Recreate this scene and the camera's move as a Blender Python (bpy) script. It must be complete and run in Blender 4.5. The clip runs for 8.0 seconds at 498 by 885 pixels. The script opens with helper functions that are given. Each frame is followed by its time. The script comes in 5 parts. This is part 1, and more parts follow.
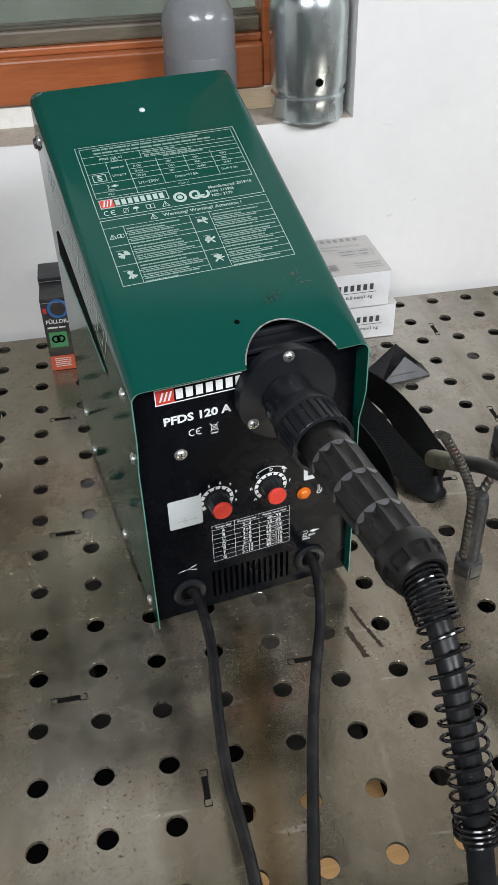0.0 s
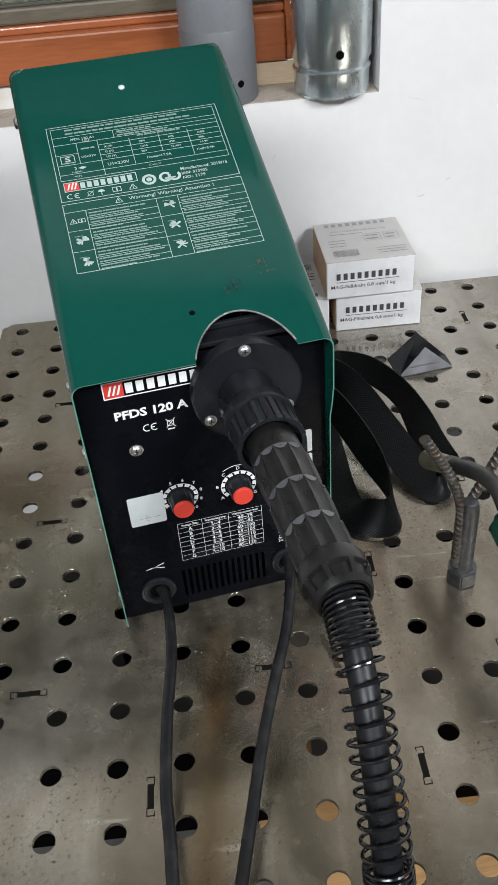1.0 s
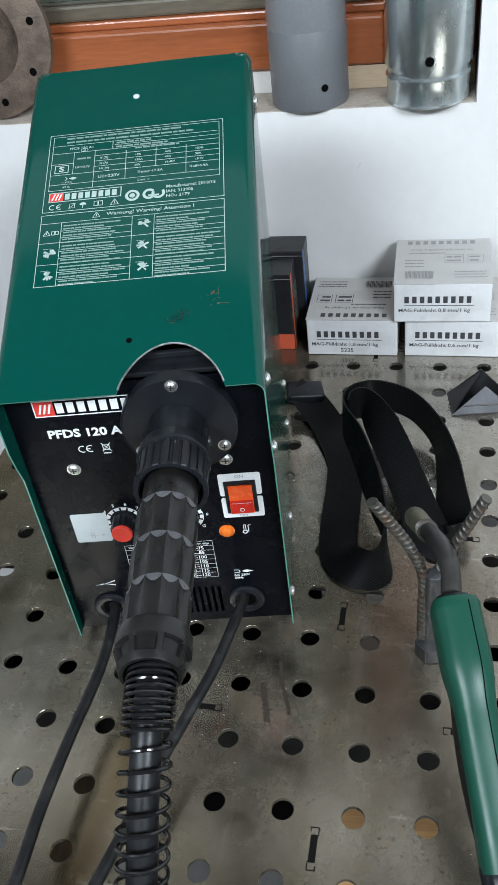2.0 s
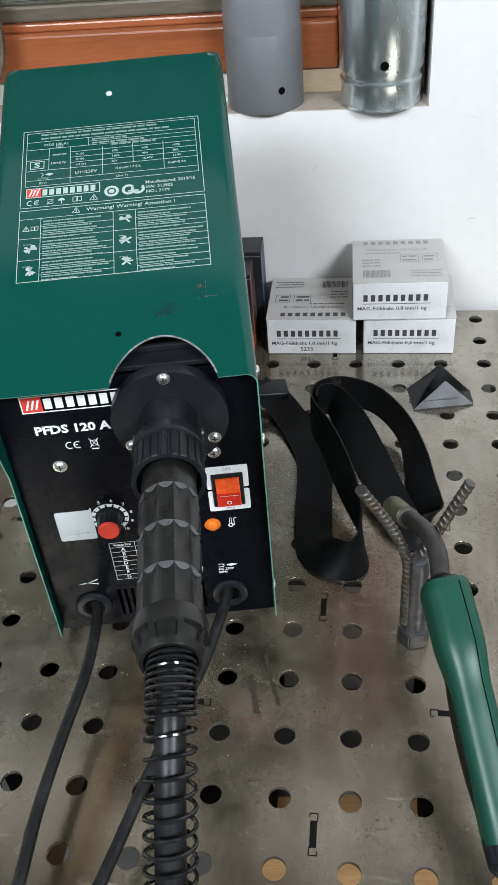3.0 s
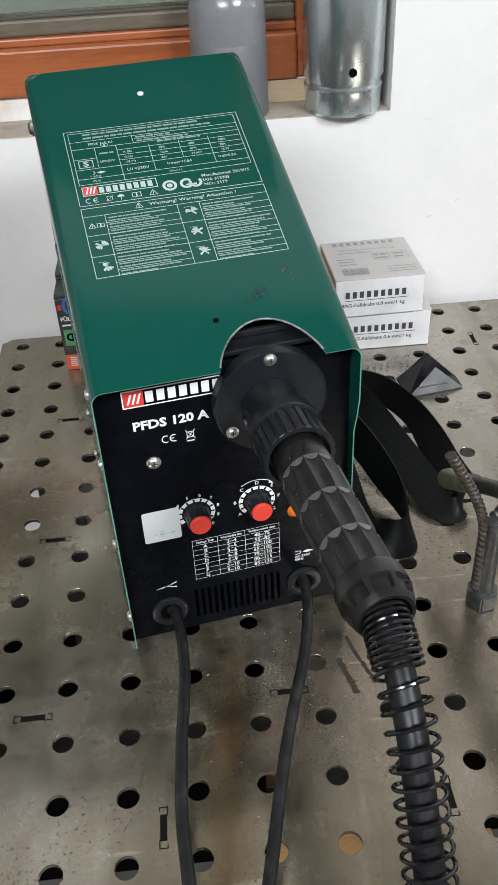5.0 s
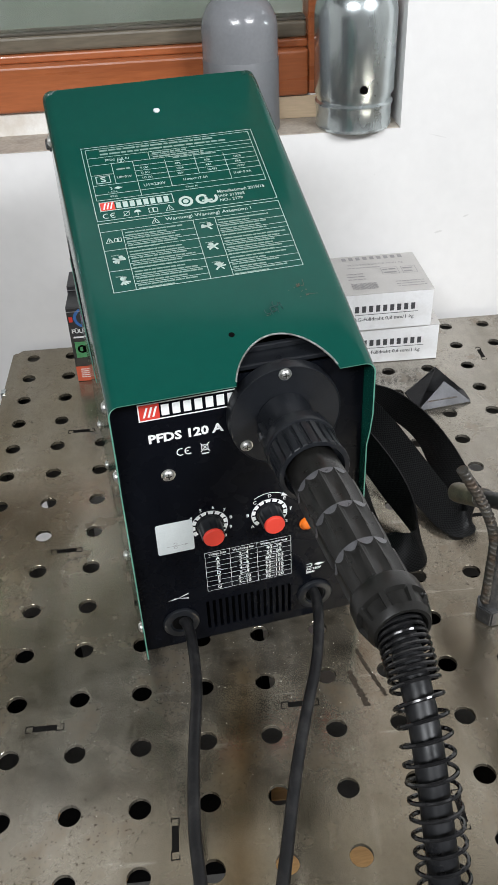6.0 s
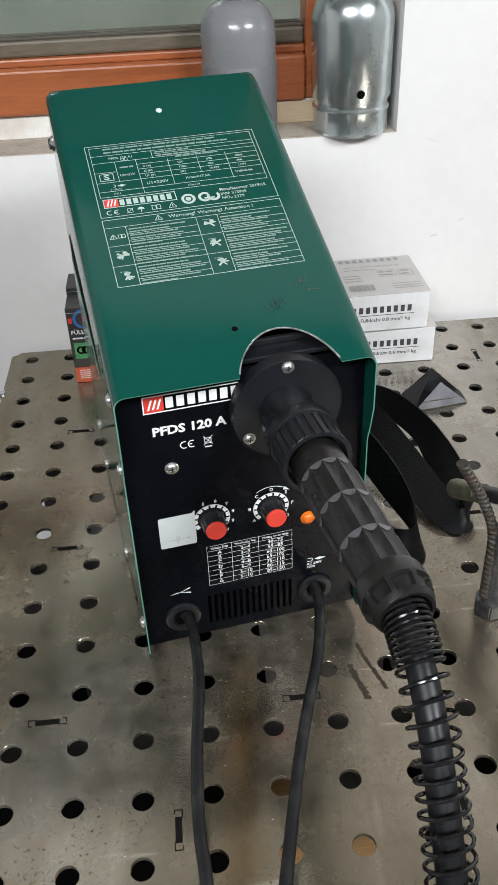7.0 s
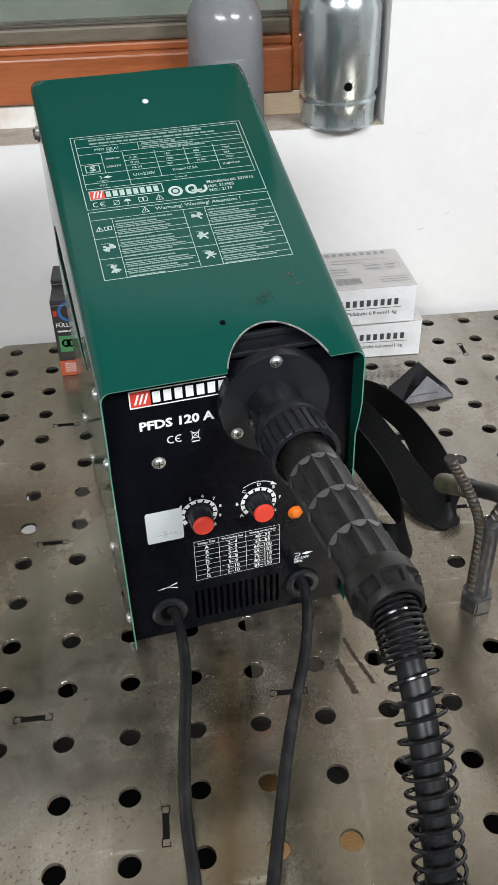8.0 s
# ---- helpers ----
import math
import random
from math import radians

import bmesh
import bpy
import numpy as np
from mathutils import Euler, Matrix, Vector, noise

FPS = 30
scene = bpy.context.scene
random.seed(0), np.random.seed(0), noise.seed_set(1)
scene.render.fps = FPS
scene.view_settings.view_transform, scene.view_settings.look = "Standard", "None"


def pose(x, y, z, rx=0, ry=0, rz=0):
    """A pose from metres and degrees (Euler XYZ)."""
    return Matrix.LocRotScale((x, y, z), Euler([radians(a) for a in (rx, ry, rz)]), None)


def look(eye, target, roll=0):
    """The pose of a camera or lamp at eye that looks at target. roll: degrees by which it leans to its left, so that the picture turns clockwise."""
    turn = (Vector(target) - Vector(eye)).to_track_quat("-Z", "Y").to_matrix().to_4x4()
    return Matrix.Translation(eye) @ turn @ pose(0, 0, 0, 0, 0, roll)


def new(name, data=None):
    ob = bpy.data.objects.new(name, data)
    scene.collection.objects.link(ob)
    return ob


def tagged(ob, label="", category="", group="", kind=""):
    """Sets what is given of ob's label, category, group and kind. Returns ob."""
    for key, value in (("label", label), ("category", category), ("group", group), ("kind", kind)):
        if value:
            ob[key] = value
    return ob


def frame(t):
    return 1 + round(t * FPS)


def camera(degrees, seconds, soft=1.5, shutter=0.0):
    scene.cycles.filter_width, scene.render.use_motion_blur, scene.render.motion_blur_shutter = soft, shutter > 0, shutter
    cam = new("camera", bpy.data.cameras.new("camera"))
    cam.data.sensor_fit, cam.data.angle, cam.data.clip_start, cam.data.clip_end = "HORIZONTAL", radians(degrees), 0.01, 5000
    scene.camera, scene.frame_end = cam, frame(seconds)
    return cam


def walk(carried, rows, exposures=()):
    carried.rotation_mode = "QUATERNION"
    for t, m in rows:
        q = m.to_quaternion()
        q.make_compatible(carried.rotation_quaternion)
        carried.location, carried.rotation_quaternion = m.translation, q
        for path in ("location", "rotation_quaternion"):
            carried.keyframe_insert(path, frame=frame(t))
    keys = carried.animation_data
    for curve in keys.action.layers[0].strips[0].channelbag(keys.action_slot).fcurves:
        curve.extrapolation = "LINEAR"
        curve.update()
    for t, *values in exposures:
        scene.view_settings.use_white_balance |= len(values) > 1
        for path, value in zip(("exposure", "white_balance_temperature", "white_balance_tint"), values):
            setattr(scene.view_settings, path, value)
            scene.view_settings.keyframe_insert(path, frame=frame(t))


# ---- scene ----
cam = camera(32.5, 8.0)
PATH = [
    (0, (0.108, -0.424, 0.598), (0.366, 1.132, -0.632), -1.8),
    (0.5, (0.132, -0.416, 0.595), (0.376, 1.129, -0.651), -2.3),
    (1, (0.208, -0.401, 0.584), (0.255, 1.151, -0.677), -4.9),
    (1.5, (0.34, -0.352, 0.585), (0.084, 1.18, -0.675), -7.2),
    (1.7, (0.374, -0.344, 0.585), (0.022, 1.166, -0.679), -7.8),
    (2.25, (0.398, -0.341, 0.581), (-0.035, 1.155, -0.68), -8.0),
    (2.8, (0.373, -0.353, 0.577), (0.038, 1.165, -0.681), -6.3),
    (3, (0.353, -0.36, 0.581), (0.101, 1.175, -0.676), -5.4),
    (3.5, (0.276, -0.375, 0.584), (0.241, 1.186, -0.666), -3.6),
    (4, (0.202, -0.389, 0.581), (0.276, 1.18, -0.657), -3.4),
    (4.5, (0.179, -0.388, 0.563), (0.275, 1.191, -0.66), -3.3),
    (5.8, (0.181, -0.39, 0.564), (0.27, 1.213, -0.629), -2.9),
    (6, (0.171, -0.391, 0.568), (0.263, 1.214, -0.621), -2.8),
    (6.5, (0.164, -0.396, 0.564), (0.256, 1.211, -0.622), -2.7),
    (7, (0.162, -0.403, 0.562), (0.275, 1.215, -0.607), -2.4),
    (7.5, (0.153, -0.4, 0.559), (0.279, 1.218, -0.61), -2.0),
    (8, (0.16, -0.399, 0.561), (0.308, 1.206, -0.623), -1.6),
]
# the clip's camera drifts to a cooler balance as it swings over, and back
TONE = [(0, -0.12, 6400, 10), (0.5, -0.08, 6400, 10), (1.0, -0.04, 6350, 10), (1.3, 0.0, 6050, 8), (1.5, 0.03, 5780, 4), (1.7, 0.05, 5780, 4), (2.3, 0.08, 6050, 8), (2.8, 0.09, 6250, 10), (3.0, 0.09, 6150, 8), (3.5, 0.05, 6350, 10), (8.0, 0.05, 6450, 10)]
walk(cam, [(t, look(eye, target, roll)) for t, eye, target, roll in PATH], TONE)

# ---- light: two shop lamps behind the viewer, unseen room added round the bench ----
world = bpy.data.worlds.new("world")
scene.world = world
world.use_nodes = True
world.node_tree.nodes["Background"].inputs[0].default_value = (0.9, 0.95, 1.0, 1)
world.node_tree.nodes["Background"].inputs[1].default_value = 0.03


def shop_lamp(x, y, z, power, sx=1.2, sy=0.3, target=(0.25, 0.2, 0.0)):
    data = bpy.data.lights.new("shop_lamp", "AREA")
    data.shape, data.size, data.size_y, data.energy = "RECTANGLE", sx, sy, power
    data.color = (0.95, 0.975, 1.0)
    ob = new("shop_lamp", data)
    ob.matrix_world = look((x, y, z), target)
    return ob


shop_lamp(-0.45, -1.5, 1.62, 46, 1.1)
shop_lamp(1.55, -1.3, 1.62, 53, 0.9)


# ---- materials ----
def nodes_of(name):
    m = bpy.data.materials.new(name)
    m.use_nodes = True
    return m, m.node_tree.nodes, m.node_tree.links, m.node_tree.nodes["Principled BSDF"]


def mat(name, col, rough=0.5, metal=0.0, vary=0.12, scale=30.0, bump=0.0, bscale=400.0, rvary=0.12, stretch=(1, 1, 1), coat=0.0, second=None, sscale=6.0, samount=0.5, stail=(0.48, 0.66), spec=0.5):
    """Painted, moulded or metal surface: two scales of tone, uneven gloss and a fine relief. second: a stain colour in patches."""
    m, n, l, b = nodes_of(name)
    tc = n.new("ShaderNodeTexCoord")
    mp = n.new("ShaderNodeMapping")
    mp.inputs["Scale"].default_value = stretch
    l.new(tc.outputs["Object"], mp.inputs["Vector"])
    big, fine = n.new("ShaderNodeTexNoise"), n.new("ShaderNodeTexNoise")
    big.inputs["Scale"].default_value, fine.inputs["Scale"].default_value = scale, scale * 9
    big.inputs["Detail"].default_value = 5
    l.new(mp.outputs[0], big.inputs["Vector"])
    l.new(mp.outputs[0], fine.inputs["Vector"])
    add = n.new("ShaderNodeMath")
    add.operation = "ADD"
    l.new(big.outputs["Fac"], add.inputs[0])
    l.new(fine.outputs["Fac"], add.inputs[1])
    rng = n.new("ShaderNodeMapRange")
    rng.inputs["From Min"].default_value, rng.inputs["From Max"].default_value = 0.65, 1.35
    rng.inputs["To Min"].default_value, rng.inputs["To Max"].default_value = 1 - vary, 1 + vary
    l.new(add.outputs[0], rng.inputs["Value"])
    mul = n.new("ShaderNodeVectorMath")
    mul.operation = "SCALE"
    mul.inputs[0].default_value = col
    l.new(rng.outputs[0], mul.inputs["Scale"])
    out = mul.outputs[0]
    if second:
        sn, ramp, mix = n.new("ShaderNodeTexNoise"), n.new("ShaderNodeMapRange"), n.new("ShaderNodeMix")
        sn.inputs["Scale"].default_value, sn.inputs["Detail"].default_value, sn.inputs["Roughness"].default_value = sscale, 6, 0.62
        l.new(mp.outputs[0], sn.inputs["Vector"])
        ramp.inputs["From Min"].default_value, ramp.inputs["From Max"].default_value = stail
        ramp.inputs["To Max"].default_value = samount
        l.new(sn.outputs["Fac"], ramp.inputs["Value"])
        mix.data_type = "RGBA"
        l.new(ramp.outputs[0], mix.inputs[0])
        l.new(out, mix.inputs[6])
        mix.inputs[7].default_value = (*second, 1)
        out = mix.outputs[2]
    l.new(out, b.inputs["Base Color"])
    rr = n.new("ShaderNodeMapRange")
    rr.inputs["From Min"].default_value, rr.inputs["From Max"].default_value = 0.3, 0.7
    rr.inputs["To Min"].default_value, rr.inputs["To Max"].default_value = max(0.02, rough - rvary), min(1, rough + rvary)
    l.new(big.outputs["Fac"], rr.inputs["Value"])
    l.new(rr.outputs[0], b.inputs["Roughness"])
    b.inputs["Metallic"].default_value = metal
    b.inputs["Coat Weight"].default_value = coat
    b.inputs["Specular IOR Level"].default_value = spec
    if bump:
        bn, bp = n.new("ShaderNodeTexNoise"), n.new("ShaderNodeBump")
        bn.inputs["Scale"].default_value, bn.inputs["Detail"].default_value = bscale, 4
        l.new(mp.outputs[0], bn.inputs["Vector"])
        bp.inputs["Strength"].default_value, bp.inputs["Distance"].default_value = bump, 0.001
        l.new(bn.outputs["Fac"], bp.inputs["Height"])
        l.new(bp.outputs[0], b.inputs["Normal"])
    return m


STEEL_EDGE = mat("cut_steel_edge", (0.07, 0.066, 0.06), 0.5, 0.7, 0.2, 60)
TAB_STEEL = mat("dark_tab_steel", (0.006, 0.0055, 0.005), 0.7, 0.0, 0.3, 200, spec=0.1)
GREEN = mat("bottle_green_paint", (0.0042, 0.0565, 0.0425), 0.10, 0.0, 0.05, 12, 0.012, 900, 0.03, coat=0.0, spec=0.26)
GREEN_EDGE = mat("green_sheet_edge", (0.09, 0.25, 0.19), 0.35, 0.0, 0.1, 80)
PANEL = mat("black_panel_foil", (0.0030, 0.0036, 0.0056), 0.26, 0.0, 0.2, 40, 0.05, 1500, 0.06, spec=0.09)
# near-black stands in for shade in holes and gaps; also black print, plastic
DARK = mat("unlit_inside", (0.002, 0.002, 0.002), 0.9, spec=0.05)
PLASTIC = mat("black_plastic", (0.0098, 0.0110, 0.0134), 0.33, 0.0, 0.2, 60, 0.08, 1400, 0.07, spec=0.30)
GRIP_BLACK = mat("ribbed_grip_plastic", (0.0078, 0.0075, 0.0068), 0.34, 0.0, 0.3, 80, 0.1, 1800, 0.10, spec=0.42)
RUBBER = mat("black_rubber_cable", (0.0085, 0.0085, 0.0092), 0.42, 0.0, 0.25, 90, 0.05, 900, second=(0.075, 0.073, 0.070), sscale=70, samount=0.30, stail=(0.50, 0.72), spec=0.34)
HOSE_SKIN = mat("grey_black_hose", (0.0085, 0.0088, 0.0098), 0.36, 0.0, 0.25, 60, 0.1, 300, spec=0.30)
SPRING = mat("blackened_spring_wire", (0.008, 0.008, 0.0085), 0.15, 0.0, 0.2, 120)
CHROME = mat("zinc_screw", (0.80, 0.80, 0.78), 0.36, 1.0, 0.1, 300)
WHITE_PRINT = mat("white_print", (0.80, 0.81, 0.80), 0.5, 0, 0.08, 500)
FINE_PRINT = mat("fine_green_white_print", (0.20, 0.29, 0.255), 0.5, 0, 0.25, 900)
PALE_PRINT = mat("pale_green_print", (0.40, 0.50, 0.46), 0.5, 0, 0.15, 700)
RED_PRINT = mat("red_print", (0.62, 0.045, 0.03), 0.45, 0, 0.06, 300)
KNOB_RED = mat("red_knob_cap", (0.64, 0.050, 0.030), 0.45, 0, 0.06, 200, 0.05, 1200)
ORANGE_LENS = mat("orange_lens", (0.70, 0.15, 0.012), 0.12, 0, 0.15, 400, coat=0.5)
SWITCH_ORANGE = mat("orange_rocker", (0.85, 0.10, 0.015), 0.22, 0, 0.1, 200, coat=0.4)
ROCKER_SHADE = mat("shaded_rocker_red", (0.50, 0.022, 0.010), 0.2, 0, 0.1, 200, coat=0.4)
SMUDGE = mat("grey_smudge", (0.64, 0.625, 0.61), 0.7, 0, 0.15, 300)
STICKER = mat("grey_white_sticker", (0.62, 0.66, 0.66), 0.5, 0, 0.06, 120)
CARTON = mat("white_carton", (0.76, 0.755, 0.76), 0.6, 0, 0.04, 40, 0.05, 700, second=(0.52, 0.50, 0.47), sscale=25, samount=0.4)
CARTON_TOP = mat("grey_printed_carton_lid", (0.50, 0.48, 0.46), 0.6, 0, 0.06, 60, 0.05, 700)
CARTON_RAW = mat("brown_carton_side", (0.46, 0.30, 0.18), 0.75, 0, 0.1, 80)
INK = mat("dark_grey_ink", (0.055, 0.055, 0.06), 0.6, 0, 0.2, 900)
PALE_INK = mat("pale_grey_ink", (0.30, 0.29, 0.29), 0.6, 0, 0.2, 900)
BLACK_BOX = mat("black_printed_carton", (0.018, 0.018, 0.020), 0.4, 0, 0.2, 50, 0.08, 500)
BLUE_PRINT = mat("blue_print", (0.03, 0.14, 0.42), 0.4, 0, 0.3, 150)
ORANGE_PRINT = mat("orange_red_print", (0.62, 0.11, 0.05), 0.45, 0, 0.1, 120)
LEAF_PRINT = mat("green_photo_print", (0.08, 0.30, 0.12), 0.45, 0, 0.3, 200)
TAPE = mat("pencil_mark", (0.002, 0.026, 0.026), 0.3, 0, 0.3, 300)
SCUFF = mat("reddish_scuff", (0.075, 0.060, 0.042), 0.6, 0, 0.4, 600)
STRAP = mat("black_webbing", (0.0035, 0.0035, 0.0038), 0.44, 0, 0.3, 120, spec=0.13)
BURN = mat("burnt_rust", (0.040, 0.032, 0.024), 0.9, 0.0, 0.5, 500, 0.6, 900, spec=0.1)
GLINT_GREY = mat("pale_glint_plastic", (0.095, 0.095, 0.102), 0.38, 0, 0.35, 200)
NECK = mat("worn_grey_brown_neck", (0.030, 0.028, 0.026), 0.42, 0.2, 0.3, 120, 0.1, 700, second=(0.06, 0.055, 0.05), sscale=60, samount=0.5)
TORCH_GREEN = mat("green_torch_plastic", (0.007, 0.058, 0.036), 0.36, 0, 0.08, 40, 0.06, 900, 0.06, spec=0.4)
BRASS = mat("worn_brass_nozzle", (0.24, 0.215, 0.150), 0.42, 0.7, 0.3, 150, second=(0.07, 0.065, 0.055), sscale=90, samount=0.6)
FORGED = mat("dark_forged_steel", (0.095, 0.097, 0.102), 0.42, 0.75, 0.3, 120, 0.35, 500, second=(0.22, 0.21, 0.20), sscale=120, samount=0.4)
REBAR = mat("grey_ribbed_bar", (0.125, 0.120, 0.110), 0.44, 0.8, 0.3, 140, 0.2, 700, second=(0.13, 0.08, 0.05), sscale=80, samount=0.6)
BLUED = mat("blued_sheet_steel", (0.058, 0.058, 0.061), 0.42, 0.85, 0.25, 50, 0.0, 400, second=(0.05, 0.05, 0.05), sscale=30, samount=0.6)
PLASTER = mat("white_wall_plaster", (0.735, 0.720, 0.706), 0.65, 0, 0.025, 7, 0.35, 45, 0.1, second=(0.66, 0.65, 0.64), sscale=9, samount=0.35, stail=(0.52, 0.72))
SILL = mat("dusty_sill_board", (0.42, 0.37, 0.31), 0.7, 0, 0.2, 30, 0.3, 200, second=(0.22, 0.19, 0.16), sscale=30, samount=0.6)
SILL_WHITE = mat("old_white_paint", (0.74, 0.72, 0.68), 0.5, 0, 0.06, 40, 0.2, 120, second=(0.5, 0.42, 0.33), sscale=18, samount=0.5)
WOOD = mat("varnished_red_wood", (0.335, 0.100, 0.035), 0.33, 0, 0.18, 16, 0.1, 200, 0.08, (0.25, 3, 3), coat=0.2, second=(0.20, 0.055, 0.022), sscale=14, samount=0.55)
TAN_STRIP = mat("tan_strip", (0.52, 0.40, 0.27), 0.6, 0, 0.15, 18, 0.1, 200, stretch=(0.3, 3, 3))
BEAD = mat("weathered_glazing_bead", (0.115, 0.095, 0.066), 0.5, 0, 0.25, 20, 0.15, 200, stretch=(0.3, 2, 2))
GASKET = mat("brown_gasket", (0.062, 0.054, 0.040), 0.6)
GREY_PAINT = mat("grey_bottle_paint", (0.19, 0.195, 0.205), 0.16, 0.0, 0.06, 30, 0.5, 130, 0.05)
GREY_MATT = mat("matt_grey_bottle_paint", (0.135, 0.14, 0.148), 0.5, 0.0, 0.06, 30, 0.12, 160)
ZINC = mat("galvanised_bottle", (0.61, 0.665, 0.67), 0.24, 0.9, 0.12, 18, 0.06, 200, 0.08, (1, 1, 0.35))
RUST = mat("rusty_flange_steel", (0.17, 0.125, 0.095), 0.6, 0.5, 0.35, 60, 0.4, 300, second=(0.07, 0.05, 0.04), sscale=40, samount=0.6)
CONCRETE = mat("workshop_floor", (0.10, 0.096, 0.09), 0.7, 0, 0.2, 5, 0.2, 80)
PLANK = mat("pale_pine_plank", (0.50, 0.29, 0.12), 0.6, 0, 0.2, 14, 0.15, 120, stretch=(0.3, 3, 3))
LIGHT_ROOM = mat("pale_unseen_wall", (0.62, 0.61, 0.59), 0.85, 0, 0.1, 3)
CEIL = mat("dark_unseen_ceiling", (0.075, 0.07, 0.065), 0.85, 0, 0.2, 3)
ROOM = mat("unseen_room_wall", (0.30, 0.29, 0.28), 0.85, 0, 0.15, 3)
FLOUR = mat("pale_grit", (0.55, 0.54, 0.52), 0.5, 0.0, 0.2, 60)


def bench_steel():
    """Bare hot-rolled sheet: grey metal, oily brown film and rust in long patches, scratches, dark flecks. Sheen,
    streaky reflections and a darker front are put into the colour.
    """
    m, n, l, b = nodes_of("raw_steel_sheet")
    tc = n.new("ShaderNodeTexCoord")

    def noise_at(scale, stretch, detail=5, rough=0.6, shift=(0, 0, 0)):
        mp, no = n.new("ShaderNodeMapping"), n.new("ShaderNodeTexNoise")
        mp.inputs["Scale"].default_value, mp.inputs["Location"].default_value = stretch, shift
        no.inputs["Scale"].default_value, no.inputs["Detail"].default_value, no.inputs["Roughness"].default_value = scale, detail, rough
        l.new(tc.outputs["Object"], mp.inputs["Vector"])
        l.new(mp.outputs[0], no.inputs["Vector"])
        return no.outputs["Fac"]

    def span(v, lo, hi, to0, to1):
        r = n.new("ShaderNodeMapRange")
        for key, x in zip(("From Min", "From Max", "To Min", "To Max"), (lo, hi, to0, to1)):
            r.inputs[key].default_value = x
        l.new(v, r.inputs["Value"])
        return r.outputs[0]

    def blend(f, col, under):
        x = n.new("ShaderNodeMix")
        x.data_type = "RGBA"
        l.new(f, x.inputs[0])
        if isinstance(under, tuple):
            x.inputs[6].default_value = (*under, 1)
        else:
            l.new(under, x.inputs[6])
        x.inputs[7].default_value = (*col, 1)
        return x.outputs[2]

    grain = noise_at(90, (1.6, 0.7, 1), 6, 0.7)
    pit = noise_at(300, (1, 1, 1), 3, 0.55, (2, 7, 0))
    where = noise_at(11, (1, 1, 1), 3, 0.5, (8, 3, 0))
    smear = noise_at(5.5, (1, 0.45, 1), 5, 0.6, (6.3, 2.2, 0))
    olive = noise_at(3.2, (1, 0.6, 1), 4, 0.55, (0.4, 9.1, 0))
    cloud = noise_at(9, (1, 0.7, 1), 6, 0.62, (1.3, 4.2, 0))
    streak = noise_at(13, (1, 0.10, 1), 3, 0.5, (0.7, 0, 0))
    rust = noise_at(22, (1, 1, 1), 8, 0.68, (5, 2, 0))
    fleck = noise_at(420, (1, 1, 1), 2, 0.5)
    out = blend(span(cloud, 0.38, 0.64, 0, 1), (0.335, 0.312, 0.268), (0.190, 0.170, 0.138))
    # broad pale bands put the steel's sheen into the base colour
    sheen = noise_at(7, (1, 0.22, 1), 4, 0.55, (1.7, 3.1, 0))
    out = blend(span(sheen, 0.46, 0.64, 0, 0.75), (0.50, 0.485, 0.455), out)
    out = blend(span(streak, 0.53, 0.66, 0, 0.6), (0.130, 0.100, 0.066), out)
    out = blend(span(rust, 0.54, 0.69, 0, 0.6), (0.165, 0.098, 0.052), out)
    out = blend(span(grain, 0.50, 0.74, 0, 0.26), (0.50, 0.47, 0.42), out)
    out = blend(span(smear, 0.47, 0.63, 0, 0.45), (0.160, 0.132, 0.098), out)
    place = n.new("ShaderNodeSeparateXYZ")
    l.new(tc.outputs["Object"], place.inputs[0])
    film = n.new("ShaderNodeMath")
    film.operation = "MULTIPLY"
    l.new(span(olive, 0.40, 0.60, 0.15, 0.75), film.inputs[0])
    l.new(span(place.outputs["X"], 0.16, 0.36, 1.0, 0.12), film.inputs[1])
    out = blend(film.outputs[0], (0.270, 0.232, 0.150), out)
    # brown film, deepened towards the front to paint in the darker reflection there
    front_film = n.new("ShaderNodeMath")
    front_film.operation = "MULTIPLY"
    l.new(span(noise_at(7, (1, 0.7, 1), 6, 0.65, (3.1, 5.7, 0)), 0.34, 0.60, 0.15, 0.55), front_film.inputs[0])
    l.new(span(place.outputs["Y"], -0.10, 0.08, 1.0, 0.0), front_film.inputs[1])
    out = blend(front_film.outputs[0], (0.150, 0.126, 0.085), out)
    nick = noise_at(60, (0.25, 1.6, 1), 3, 0.5, (9.2, 1.4, 0))
    out = blend(span(nick, 0.66, 0.72, 0, 0.35), (0.55, 0.53, 0.48), out)
    out = blend(span(fleck, 0.68, 0.75, 0, 0.6), (0.05, 0.04, 0.03), out)
    pits = n.new("ShaderNodeMath")
    pits.operation = "MULTIPLY"
    l.new(span(pit, 0.60, 0.67, 0, 0.75), pits.inputs[0])
    l.new(span(where, 0.44, 0.58, 0, 1), pits.inputs[1])
    out = blend(pits.outputs[0], (0.055, 0.042, 0.030), out)
    # fine pale lengthwise streaks paint in reflections running along the sheet
    glint_streak = noise_at(34, (1, 0.09, 1), 4, 0.6, (4.4, 0.3, 0))
    out = blend(span(glint_streak, 0.55, 0.72, 0, 0.30), (0.50, 0.47, 0.41), out)
    # one long rusty run down the middle of the sheet
    sep, off, sq, edge, keep = n.new("ShaderNodeSeparateXYZ"), n.new("ShaderNodeMath"), n.new("ShaderNodeMath"), n.new("ShaderNodeMath"), n.new("ShaderNodeMath")
    l.new(tc.outputs["Object"], sep.inputs[0])
    off.operation, off.inputs[1].default_value, off.inputs[2].default_value = "MULTIPLY_ADD", -0.11, -0.178
    l.new(sep.outputs["Y"], off.inputs[0])
    sq.operation = "ADD"
